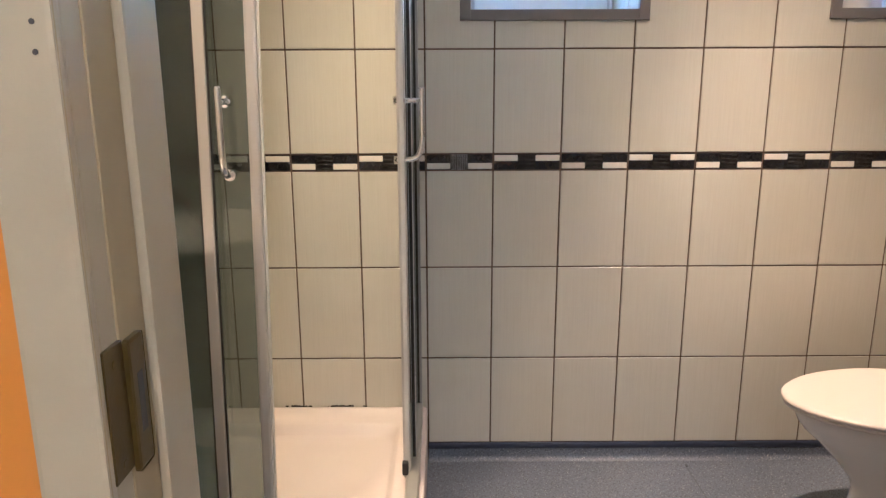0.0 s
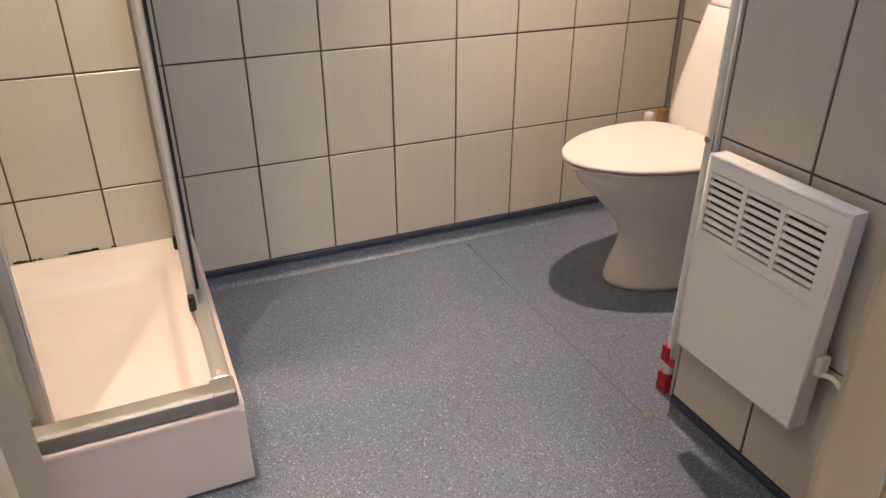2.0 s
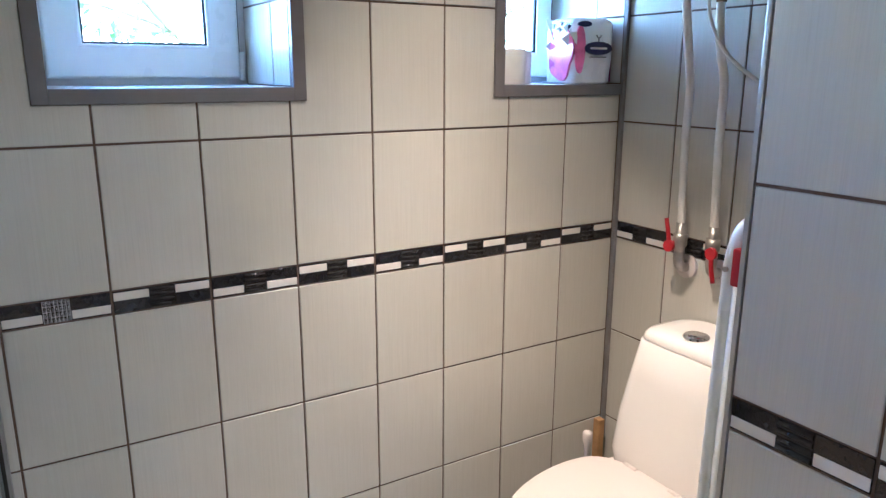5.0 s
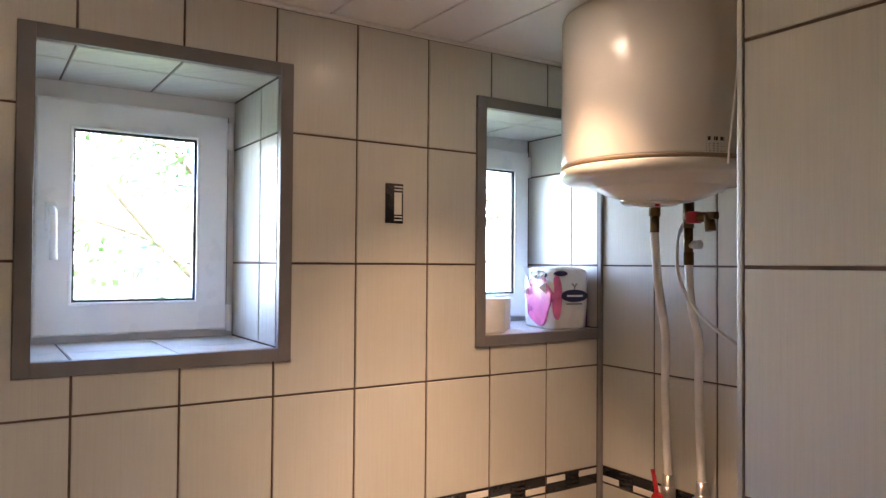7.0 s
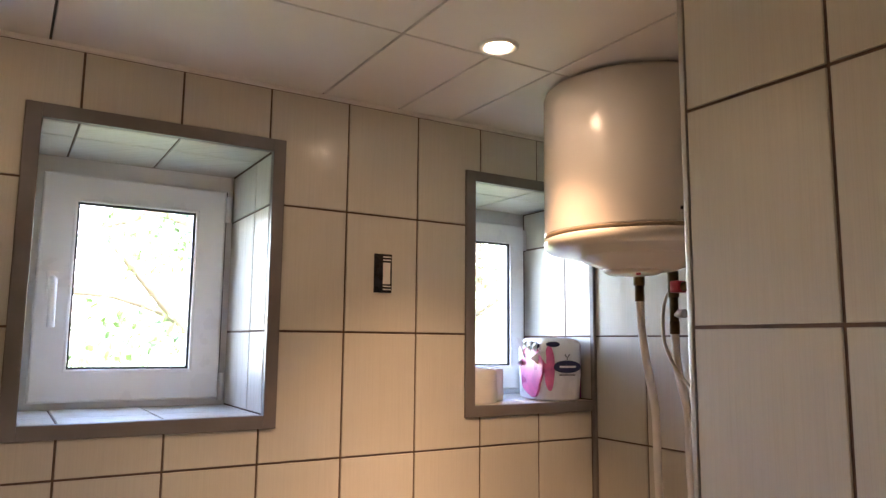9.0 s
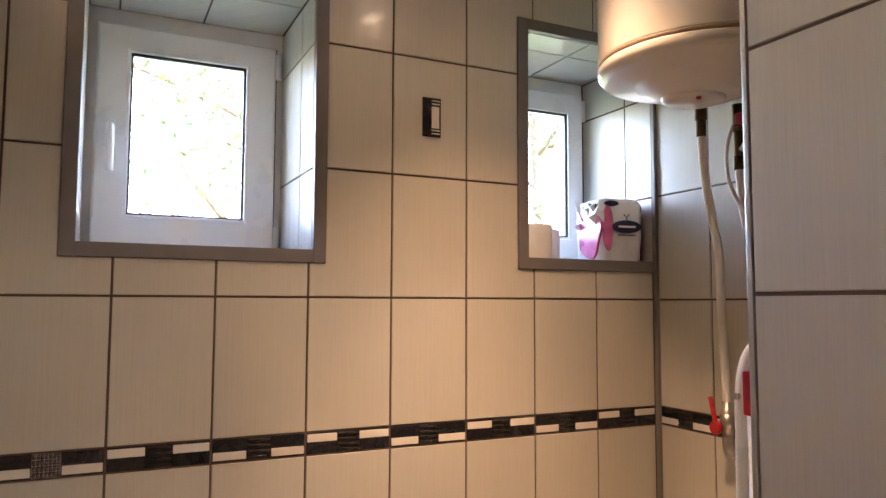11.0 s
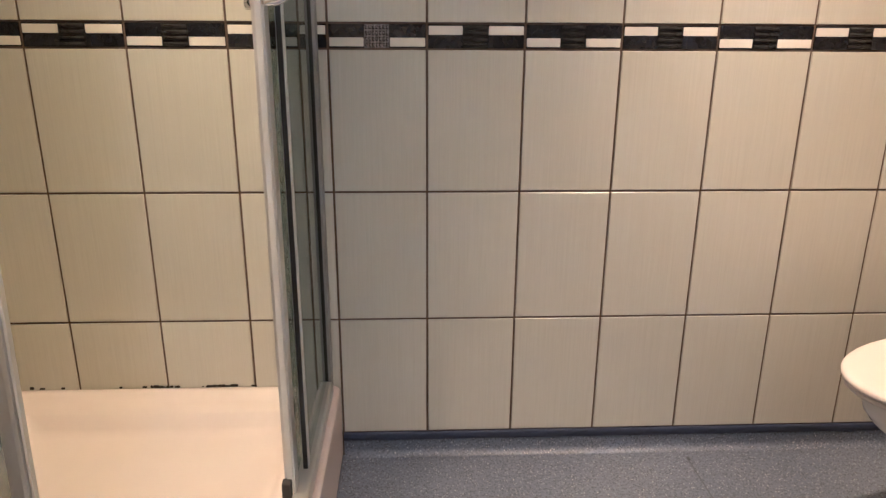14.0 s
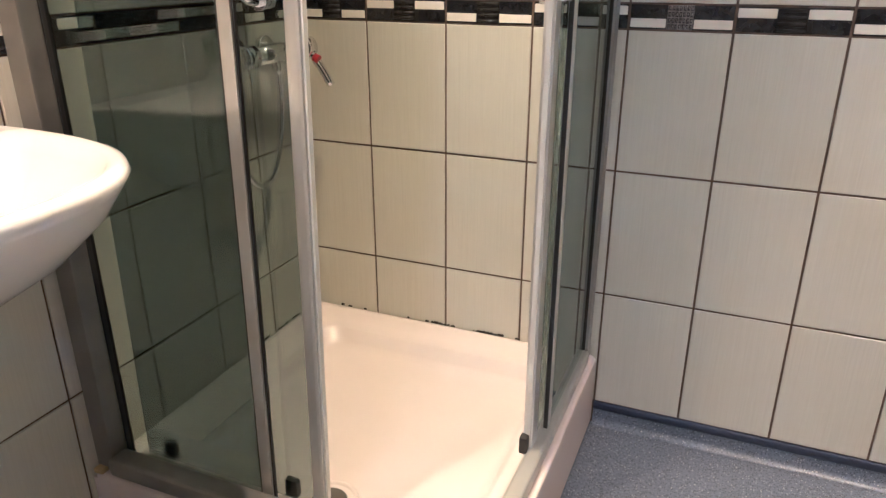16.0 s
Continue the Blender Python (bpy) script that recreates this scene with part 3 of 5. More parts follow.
for k in range(24):
    y = rnd.uniform(-0.55, -0.08)
    box(mb, XL - 0.0005, XL + 0.003, y, y + rnd.uniform(0.004, 0.016), TZ + 0.0005, TZ + rnd.uniform(0.003, 0.007), 0.0008, 1)
tagged(part("mould", mb, MOULD, tray, "black mould in the joint between tray and tiles"), kind="stuff")

# shower enclosure
enc = thing("shower_enclosure", (-0.4, -0.4, TZ), "smoked glass corner shower enclosure with both sliding doors open", "shower enclosure")
ET = 2.03
fy, fx = -0.765, -0.037          # lines of the front and the side panels
part("wall_profile", made_box(XL, XL + 0.042, fy - 0.018, fy + 0.020, TZ, ET, 0.004), ALU_GREY, enc)
part("wall_profile", made_box(fx - 0.018, fx + 0.018, -0.042, -0.001, TZ, ET, 0.004), ALU_GREY, enc)
part("bottom_rail", made_box(XL + 0.042, fx + 0.020, fy - 0.032, fy + 0.014, TZ, TZ + 0.038, 0.015, 5), ALU_GREY, enc)
part("rail_lip", made_box(XL + 0.042, fx - 0.0125, fy + 0.0135, fy + 0.066, TZ - 0.014, TZ - 0.002, 0.002), ACRYLIC, enc, "white ledge strip under the sliding door")
part("bottom_rail", made_box(fx - 0.012, fx + 0.0225, fy + 0.0225, -0.042, TZ + 0.0005, TZ + 0.0335, 0.011, 4), ALU, enc)
part("top_rail", made_box(XL + 0.042, fx + 0.020, fy - 0.022, fy + 0.068, ET - 0.045, ET, 0.006), ALU, enc)
part("top_rail", made_box(fx - 0.022, fx + 0.0225, fy + 0.0225, -0.042, ET - 0.0445, ET - 0.0005, 0.006), ALU, enc)
part("corner_cap", made_box(fx - 0.020, fx + 0.026, fy - 0.0335, fy + 0.0215, TZ + 0.0005, TZ + 0.0385, 0.009, 3), ALU_GREY, enc)


def leaning(bm):
    """The front panes stand a little out of plumb."""
    for v in bm.verts:
        v.co.x += 0.024 * (v.co.z - 0.33) if v.co.x > -0.75 else 0.0
    return bm


part("glass_panel", leaning(made_box(XL + 0.040, -0.446, fy + 0.0275, fy + 0.0325, TZ - 0.001, ET - 0.04)), SHOWER_GLASS, enc, "grey smoked glass")
part("panel_edge", leaning(made_box(-0.447, -0.424, fy + 0.0235, fy + 0.0365, TZ + 0.001, ET - 0.045, 0.004)), ALU, enc)
part("glass_panel", made_box(fx + 0.003, fx + 0.008, -0.36, -0.040, TZ + 0.03, ET - 0.04), SHOWER_GLASS, enc, "grey smoked glass")
part("panel_edge", made_box(fx + 0.000, fx + 0.012, -0.378, -0.358, TZ + 0.034, ET - 0.045, 0.004), ALU, enc)


def bent_handle(a, out, low, high):
    """A bar handle, bent back to the glass below, with a stand-off above."""
    a, out = Vector(a), Vector(out)
    return join(tube([a + out + Vector((0, 0, high + 0.03)), a + out + Vector((0, 0, (low + high) / 2)), a + out + Vector((0, 0, low + 0.035)), a + out * 0.75 + Vector((0, 0, low + 0.004)), a + Vector((0, 0, low))], 0.0075, 12, 2),
                tube([a - out * 0.05 + Vector((0, 0, high)), a + out + Vector((0, 0, high))], 0.0065, 12),
                tube([a - out * 0.04 + Vector((0, 0, high)), a + out * 0.12 + Vector((0, 0, high))], 0.012, 14),
                tube([a - out * 0.04 + Vector((0, 0, low)), a + out * 0.12 + Vector((0, 0, low))], 0.012, 14),
                tube([a - out * 0.5 + Vector((0, 0, low)), a + Vector((0, 0, low))], 0.010, 14),
                tube([a - out * 0.5 + Vector((0, 0, high)), a + Vector((0, 0, high))], 0.010, 14))


for a in ((XL + 0.040, XL + 0.0445, fy + 0.0195, fy + 0.034), (-0.4505, -0.447, fy + 0.026, fy + 0.034), (-0.424, -0.421, fy + 0.027, fy + 0.033)):
    part("gasket", leaning(made_box(a[0], a[1], a[2], a[3], TZ + 0.001, ET - 0.045)), RUBBER, enc, "thin black glazing gasket")
for a in ((fx - 0.002, fx + 0.0115, -0.0455, -0.042), (fx + 0.0015, fx + 0.0105, -0.358, -0.354), (fx + 0.002, fx + 0.010, -0.381, -0.378)):
    part("gasket", made_box(a[0], a[1], a[2], a[3], TZ + 0.034, ET - 0.045), RUBBER, enc, "thin black glazing gasket")
d1 = part("sliding_door", leaning(made_box(-0.735, -0.350, fy + 0.050, fy + 0.055, TZ + 0.003, ET - 0.045)), SHOWER_GLASS, enc, "smoked glass sliding door pushed open")
part("door_post", leaning(made_box(-0.354, -0.330, fy + 0.043, fy + 0.063, TZ - 0.0015, ET - 0.04, 0.006)), ALU, d1)
part("seal", leaning(made_box(-0.330, -0.326, fy + 0.048, fy + 0.058, TZ - 0.001, ET - 0.05, 0.001)), SEAL, d1)
part("handle", bent_handle((-0.378, fy + 0.052, 0), (0, -0.045, 0), 1.044, 1.189), CHROME, d1, "bent chrome bar handle")
d2 = part("sliding_door", made_box(fx - 0.011, fx - 0.006, -0.42, -0.10, TZ + 0.035, ET - 0.045), SHOWER_GLASS, enc, "smoked glass sliding door pushed open")
part("door_post", made_box(fx - 0.020, fx - 0.000, -0.452, -0.418, TZ + 0.012, ET - 0.04, 0.006), ALU, d2)
part("gasket", made_box(fx - 0.016, fx - 0.002, -0.418, -0.4145, TZ + 0.036, ET - 0.046), RUBBER, d2)
part("seal", made_box(fx - 0.014, fx - 0.004, -0.456, -0.452, TZ + 0.03, ET - 0.05, 0.001), SEAL, d2)
part("handle", bent_handle((fx - 0.006, -0.440, 0), (0.045, 0, 0), 1.043, 1.182), CHROME, d2, "bent chrome bar handle")
for x, y in ((-0.691, fy + 0.058), (-0.412, fy + 0.058)):
    part("roller", made_box(x - 0.013, x + 0.013, y - 0.002, y + 0.012, TZ - 0.002, TZ + 0.034, 0.005), RUBBER, d1)
for y in (-0.462, -0.14):
    part("roller", made_box(fx - 0.022, fx - 0.006, y - 0.010, y + 0.010, TZ + 0.030, TZ + 0.066, 0.005), RUBBER, d2)
part("glue_blob", made_box(XL + 0.004, XL + 0.026, -0.798, -0.782, TZ - 0.002, TZ + 0.008, 0.003), plain("old_glue", (0.45, 0.33, 0.18), 0.6), enc)
part("rail_stain", made_box(-0.038, -0.028, -0.735, -0.715, TZ + 0.0330, TZ + 0.0342, 0.0005, 1), plain("yellowed_sealant", (0.50, 0.38, 0.20), 0.6, wear=0.3, scale=60), enc)

# shower mixer on the left wall
mix = thing("shower_mixer", (XL, -0.2, 0.9), "chrome thermostatic shower mixer with a hose and red button", "shower mixer")
mx, mz = XL + 0.075, 0.905
part("body", join(tube([(mx, -0.285, mz), (mx, -0.115, mz)], 0.021, 20), tube([(XL, -0.255, mz), (mx, -0.255, mz)], 0.014, 14), tube([(XL, -0.145, mz), (mx, -0.145, mz)], 0.014, 14),
                  tube([(XL, -0.255, mz), (XL + 0.012, -0.255, mz)], 0.032, 20), tube([(XL, -0.145, mz), (XL + 0.012, -0.145, mz)], 0.032, 20)), CHROME, mix)
part("knob", join(tube([(mx, -0.325, mz), (mx, -0.287, mz)], 0.025, 24), tube([(mx, -0.330, mz), (mx, -0.325, mz)], 0.020, 24)), CHROME, mix)
part("dial", join(tube([(mx, -0.113, mz), (mx, -0.072, mz)], 0.026, 24), tube([(mx + 0.018, -0.090, mz - 0.012), (mx + 0.04, -0.078, mz - 0.05), (mx + 0.055, -0.070, mz - 0.085)], 0.010, 12, 1)), CHROME, mix)
part("button", tube([(mx + 0.026, -0.090, mz - 0.02), (mx + 0.038, -0.090, mz - 0.026)], 0.010, 12), RED, mix, "red safety button")
part("outlet", tube([(mx, -0.2, mz - 0.018), (mx, -0.2, mz - 0.045)], 0.014, 14), CHROME, mix)
part("hose", tube([(mx, -0.2, mz - 0.045), (mx + 0.002, -0.2, 0.80), (mx, -0.22, 0.68), (mx - 0.004, -0.27, 0.615), (mx - 0.006, -0.33, 0.64), (mx - 0.01, -0.365, 0.75), (mx - 0.014, -0.37, 0.95), (mx - 0.02, -0.34, 1.15)], 0.0075, 10, 3), CHROME, mix)
part("hand_shower_holder", join(tube([(XL, -0.245, 1.035), (XL + 0.055, -0.245, 1.035)], 0.016, 16), tube([(XL + 0.05, -0.275, 1.035), (XL + 0.05, -0.21, 1.035)], 0.022, 18)), CHROME, mix)

# wash basin
basin = thing("wash_basin", (XL, -1.09, 0.7), "white porcelain wash basin hung on the tiled wall", "wash basin")
BY, BW, BD, BZ = -1.095, 0.280, 0.405, 0.865


def basin_ring(s, d, z, sink=0.0, n=44):
    """A D-shaped outline against the wall: half width s, reach d."""
    out = []
    for k in range(n):
        a = -math.pi / 2 + math.pi * k / (n - 1)
        c, q = math.cos(a), math.sin(a)
        out.append((XL + 0.003 + sink + d * abs(c) ** 0.72, BY + s * math.copysign(abs(q) ** 0.80, q), z))
    return out


part("bowl", loft([basin_ring(0.09, 0.14, BZ - 0.195), basin_ring(0.12, 0.18, BZ - 0.188), basin_ring(0.165, 0.245, BZ - 0.16), basin_ring(0.215, 0.315, BZ - 0.115), basin_ring(0.255, 0.372, BZ - 0.062), basin_ring(BW - 0.006, BD - 0.009, BZ - 0.026), basin_ring(BW, BD, BZ - 0.012),
                   basin_ring(BW - 0.003, BD - 0.003, BZ - 0.003), basin_ring(BW - 0.012, BD - 0.012, BZ), basin_ring(BW - 0.030, BD - 0.080, BZ - 0.004, 0.05), basin_ring(BW - 0.045, BD - 0.118, BZ - 0.025, 0.07),
                   basin_ring(BW - 0.10, BD - 0.20, BZ - 0.09, 0.10), basin_ring(0.06, 0.10, BZ - 0.115, 0.14)]), CERAMIC, basin)
part("tap", join(tube([(XL + 0.055, BY, BZ - 0.006), (XL + 0.055, BY, BZ + 0.09)], 0.021, 18), tube([(XL + 0.055, BY, BZ + 0.065), (XL + 0.12, BY, BZ + 0.075), (XL + 0.165, BY, BZ + 0.05)], 0.012, 14, 2), tube([(XL + 0.055, BY, BZ + 0.095), (XL + 0.10, BY, BZ + 0.135)], 0.008, 12)), CHROME, basin)
part("trap", tube([(XL + 0.16, BY, BZ - 0.23), (XL + 0.16, BY, BZ - 0.36), (XL + 0.11, BY, BZ - 0.40), (XL + 0.06, BY, BZ - 0.34), (XL, BY, BZ - 0.34)], 0.02, 14, 2), CHROME, basin)

# toilet
toilet = thing("toilet", (1.4, -0.40, 0.0), "white one-piece porcelain toilet with closed lid", "toilet")
TY = -0.430


def egg(x_tip, x_back, half, z, back=0.80, n=48, y=TY, tip=1.26):
    """An egg-shaped outline, pointed towards -x."""
    out = []
    mid = x_tip + (x_back - x_tip) * 0.70
    for k in range(n):
        a = 2 * math.pi * k / n
        c, s = math.cos(a), math.sin(a)
        if c < 0:
            out.append((mid + (mid - x_tip) * c, y + half * math.copysign(abs(s) ** tip, s), z))
        else:
            out.append((mid + (x_back - mid) * c ** 0.5, y + half * math.copysign(abs(s) ** 0.6, s) * (1 - (1 - back) * c), z))
    return out


part("pedestal", loft([egg(1.114, 1.42, 0.122, 0.0, tip=1.0), egg(1.115, 1.42, 0.121, 0.014, tip=1.0), egg(1.122, 1.41, 0.111, 0.05, tip=1.0), egg(1.146, 1.38, 0.095, 0.11, tip=1.0), egg(1.152, 1.36, 0.092, 0.145, tip=1.0), egg(1.140, 1.37, 0.104, 0.180, tip=1.0), egg(1.098, 1.42, 0.132, 0.235, tip=1.02),
                       egg(1.040, 1.50, 0.158, 0.295, tip=1.04), egg(0.998, 1.55, 0.172, 0.332, tip=1.06), egg(0.990, 1.56, 0.1745, 0.344, tip=1.06), egg(0.984, 1.56, 0.178, 0.35, tip=1.06), egg(0.968, 1.56, 0.183, 0.387, tip=1.06), egg(0.972, 1.55, 0.179, 0.394, tip=1.06)]), CERAMIC, toilet)
part("trapway", loft([rrect(1.27, XR - 0.012, TY - 0.104, TY + 0.104, 0.03, 0.0), rrect(1.27, XR - 0.012, TY - 0.102, TY + 0.102, 0.03, 0.016), rrect(1.275, XR - 0.012, TY - 0.084, TY + 0.084, 0.03, 0.045), rrect(1.28, XR - 0.012, TY - 0.078, TY + 0.078, 0.03, 0.10),
                      rrect(1.28, XR - 0.010, TY - 0.080, TY + 0.080, 0.03, 0.20), rrect(1.30, XR - 0.006, TY - 0.110, TY + 0.110, 0.03, 0.30)]), CERAMIC, toilet)
LID_TIP = 1.08
part("seat", loft([egg(0.958, 1.385, 0.184, 0.393, 0.86, tip=LID_TIP), egg(0.944, 1.385, 0.192, 0.397, 0.86, tip=LID_TIP), egg(0.942, 1.385, 0.193, 0.403, 0.86, tip=LID_TIP), egg(0.948, 1.385, 0.190, 0.4055, 0.86, tip=LID_TIP)]), SEAT, toilet)
part("lid", loft([egg(0.950, 1.398, 0.189, 0.406, 0.84, tip=LID_TIP), egg(0.939, 1.402, 0.196, 0.4085, 0.84, tip=LID_TIP), egg(0.937, 1.402, 0.197, 0.415, 0.84, tip=LID_TIP), egg(0.942, 1.400, 0.193, 0.4195, 0.84, tip=LID_TIP), egg(0.957, 1.395, 0.183, 0.422, 0.84, tip=LID_TIP), egg(1.1, 1.3, 0.08, 0.423, 0.84, tip=LID_TIP)]), SEAT, toilet)
for s in (-1, 1):
    part("hinge", tube([(1.390, TY + s * 0.055, 0.416), (1.390, TY + s * 0.100, 0.416)], 0.010, 14), SEAT, toilet)


def tank_ring(x0, half, z, r=0.05):
    return rrect(x0, XR - 0.004, TY - half, TY + half, r, z)


part("cistern", loft([tank_ring(1.43, 0.160, 0.30), tank_ring(1.40, 0.178, 0.40), tank_ring(1.397, 0.187, 0.44), tank_ring(1.410, 0.179, 0.55), tank_ring(1.428, 0.165, 0.66), tank_ring(1.444, 0.150, 0.758), tank_ring(1.448, 0.147, 0.7615)]), CERAMIC, toilet)
part("cistern_lid", loft([tank_ring(1.4485, 0.1465, 0.7635), tank_ring(1.4480, 0.1470, 0.7655), tank_ring(1.4515, 0.143, 0.779), tank_ring(1.459, 0.135, 0.788, 0.05), tank_ring(1.475, 0.117, 0.794, 0.05), tank_ring(1.50, 0.088, 0.797, 0.04)]), CERAMIC, toilet)
part("flush_button", lathe([(0.034, 0.792), (0.034, 0.801), (0.030, 0.805), (0.001, 0.806)], 1.505, TY - 0.005, 28), CHROME, toilet, "chrome double flush button")
for dx, zz in ((1.36, 0.055), (1.30, 0.050)):
    part("bolt_cap", tube([(dx, TY - 0.074, zz), (dx, TY - 0.092, zz - 0.002)], 0.011, 12), SEAT, toilet)

# toilet brush behind the toilet and a wooden offcut in the corner
brush = thing("toilet_brush", (1.47, -0.10, 0.0), "white plastic toilet brush standing in its holder", "toilet brush")
part("holder", lathe([(0.045, 0.0), (0.048, 0.01), (0.042, 0.12), (0.044, 0.125), (0.001, 0.12)], 1.47, -0.10, 28), SEAT, brush)
part("handle", lathe([(0.008, 0.12), (0.008, 0.34), (0.014, 0.36), (0.015, 0.385), (0.009, 0.39), (0.001, 0.39)], 1.47, -0.10, 18), SEAT, brush)
solid("wood_offcut", made_box(1.582, 1.606, -0.034, -0.008, 0.001, 0.365, 0.002), WOOD, "narrow varnished wood offcut standing in the corner", "wood strip")

# panel heater on the partition
heat = thing("panel_heater", (PX, -1.165, 0.23), "white electric panel heater fixed to the tiled partition", "heater")
hx0, hx1 = 0.830, 0.868
hy0, hy1, hz0, hz1 = -1.309, -1.021, 0.246, 0.650
gy0, gy1, gz0, gz1 = -1.278, -1.032, 0.506, 0.620
fb = bmesh.new()
box(fb, hx0, hx0 + 0.004, hy0, gy0, hz0, hz1)
box(fb, hx0, hx0 + 0.004, gy1, hy1, hz0, hz1)
box(fb, hx0, hx0 + 0.004, gy0, gy1, hz0, gz0)
box(fb, hx0, hx0 + 0.004, gy0, gy1, gz1, hz1)
bmesh.ops.remove_doubles(fb, verts=fb.verts, dist=1e-5)
part("front", fb, HEATER_WHITE, heat)
bd = bmesh.new()
box(bd, hx0 + 0.004, hx1, hy0, hy0 + 0.006, hz0, hz1, 0.001)
box(bd, hx0 + 0.004, hx1, hy1 - 0.006, hy1, hz0, hz1, 0.001)
box(bd, hx0 + 0.004, hx1, hy0 + 0.006, hy1 - 0.006, hz0, hz0 + 0.006, 0.001)
box(bd, hx0 + 0.004, hx1, hy0 + 0.006, hy1 - 0.006, hz1 - 0.006, hz1, 0.001)
part("casing", bd, HEATER_WHITE, heat)
part("rim", join(*[tube(p, 0.004, 8) for p in ([(hx0 + 0.003, hy0 + 0.002, hz0 + 0.002), (hx0 + 0.003, hy1 - 0.002, hz0 + 0.002)], [(hx0 + 0.003, hy0 + 0.002, hz1 - 0.002), (hx0 + 0.003, hy1 - 0.002, hz1 - 0.002)],
                                               [(hx0 + 0.003, hy0 + 0.002, hz0), (hx0 + 0.003, hy0 + 0.002, hz1)], [(hx0 + 0.003, hy1 - 0.002, hz0), (hx0 + 0.003, hy1 - 0.002, hz1)])]), HEATER_WHITE, heat)
# dark sheet that paints in the shade behind the grille slats
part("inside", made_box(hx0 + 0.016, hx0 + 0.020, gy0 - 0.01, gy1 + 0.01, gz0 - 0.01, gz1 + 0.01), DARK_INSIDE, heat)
cols = 3
cw = (gy1 - gy0) / cols
for c in range(cols + 1):
    yb = gy0 + c * cw
    if 0 < c < cols:
        part("grille_bar", made_box(hx0 - 0.0005, hx0 + 0.010, yb - 0.005, yb + 0.005, gz0, gz1, 0.0015), HEATER_WHITE, heat)
rows_n = 8
for k in range(rows_n):
    zz = gz0 + (k + 0.42) * (gz1 - gz0) / rows_n
    sl = made_box(-0.0055, 0.0055, gy0, gy1, -0.0042, 0.0042, 0.001, 1)
    bmesh.ops.rotate(sl, verts=sl.verts, matrix=Matrix.Rotation(radians(24), 3, 'Y'))
    bmesh.ops.translate(sl, verts=sl.verts, vec=(hx0 + 0.006, 0, zz))
    part("slat", sl, HEATER_WHITE, heat)
part("ridge", made_box(hx0 - 0.002, hx0 + 0.001, hy0 + 0.016, hy1 - 0.016, gz0 - 0.024, gz0 - 0.020, 0.001, 1), HEATER_WHITE, heat)
part("bracket", made_box(hx1, PX - 0.0005, hy0 + 0.05, hy1 - 0.05, hz0 + 0.06, hz1 - 0.05, 0.002), plain("zinc_bracket", (0.4, 0.4, 0.4), 0.4, 0.8), heat)
part("plug_box", made_box(hx0 + 0.016, hx1, hy0 - 0.012, hy0, hz0 + 0.115, hz0 + 0.150, 0.004), HEATER_WHITE, heat)
part("cable", tube([(hx1 - 0.015, hy0 - 0.008, 0.362), (hx1 - 0.01, hy0 - 0.03, 0.372), (hx1 - 0.004, -1.365, 0.345), (hx1, -1.39, 0.27), (PX - 0.008, -1.42, 0.14), (PX - 0.010, -1.50, 0.075)], 0.0042, 10, 3), HEATER_WHITE, heat, "white power cable")

# folded drying rack beside the partition's end
rack = thing("drying_rack", (1.15, -0.905, 0.0), "folded white metal drying rack with red plastic clips", "drying rack")


def rk(z, dx=0.0, dy=0.0):
    """A point of the leaning rack at a height."""
    return (0.943 - 0.033 * z + dx, -0.903 - 0.040 * z + dy, z)


def across(z, dy=0.0, inset=0.0):
    a = rk(z, inset, dy)
    return [a, (1.47 - inset, a[1], z)]


part("outer_frame", tube([rk(0.03), rk(0.6), rk(1.15), rk(1.205), rk(1.245, 0.014), rk(1.257, 0.05), (1.42, rk(1.257)[1], 1.257), (1.46, rk(1.25)[1], 1.24), (1.47, rk(1.2)[1], 1.20), (1.47, rk(0.6)[1], 0.6), (1.47, rk(0.03)[1], 0.03)], 0.0112, 14, 2), TUBE_WHITE, rack)
part("inner_frame", tube([rk(0.10, 0.002, -0.019), rk(0.66, 0.0, -0.019), rk(1.19, -0.002, -0.017)], 0.0085, 12), TUBE_WHITE, rack)
part("inner_frame", tube([rk(0.60, 0.02, 0.010), rk(0.62, 0.004, -0.020), rk(0.56, 0.004, -0.034), rk(0.3, 0.006, -0.034), rk(0.10, 0.008, -0.032)], 0.0085, 12, 2), TUBE_WHITE, rack)
for k in range(9):
    part("wire", tube(across(0.20 + k * 0.11, -0.016, 0.012), 0.0026, 8), TUBE_WHITE, rack)


def at_box(z, dx0, dx1, dy0, dy1, h, bevel):
    p = rk(z)
    return made_box(p[0] + dx0, p[0] + dx1, p[1] + dy0, p[1] + dy1, z - h / 2, z + h / 2, bevel)


part("clip", at_box(1.195, -0.012, 0.008, -0.030, -0.008, 0.054, 0.004), RED, rack, "red plastic clip")
part("joint", join(at_box(0.635, -0.006, 0.012, -0.028, 0.004, 0.042, 0.003), tube([rk(0.635, -0.014), rk(0.635, 0.02)], 0.006, 10)), PIPE_GREY, rack)
part("foot", at_box(0.0265, -0.016, 0.016, -0.016, 0.016, 0.051, 0.006), RED, rack, "red plastic foot")
part("clip", at_box(0.090, -0.014, 0.034, -0.042, 0.010, 0.016, 0.004), RED, rack, "red plastic clip")
part("clip", at_box(0.108, -0.016, -0.002, -0.006, 0.016, 0.042, 0.004), RED, rack, "red plastic clip")
part("clip", at_box(0.255, 0.0, 0.022, -0.046, -0.018, 0.034, 0.004), RED, rack, "red plastic clip")
part("foot", made_box(1.455, 1.485, rk(0.03)[1] - 0.016, rk(0.03)[1] + 0.016, 0.001, 0.052, 0.006), RED, rack, "red plastic foot")
part("rivet", tube([rk(1.19, -0.0145), rk(1.19, -0.010)], 0.004, 10), PIPE_GREY, rack)

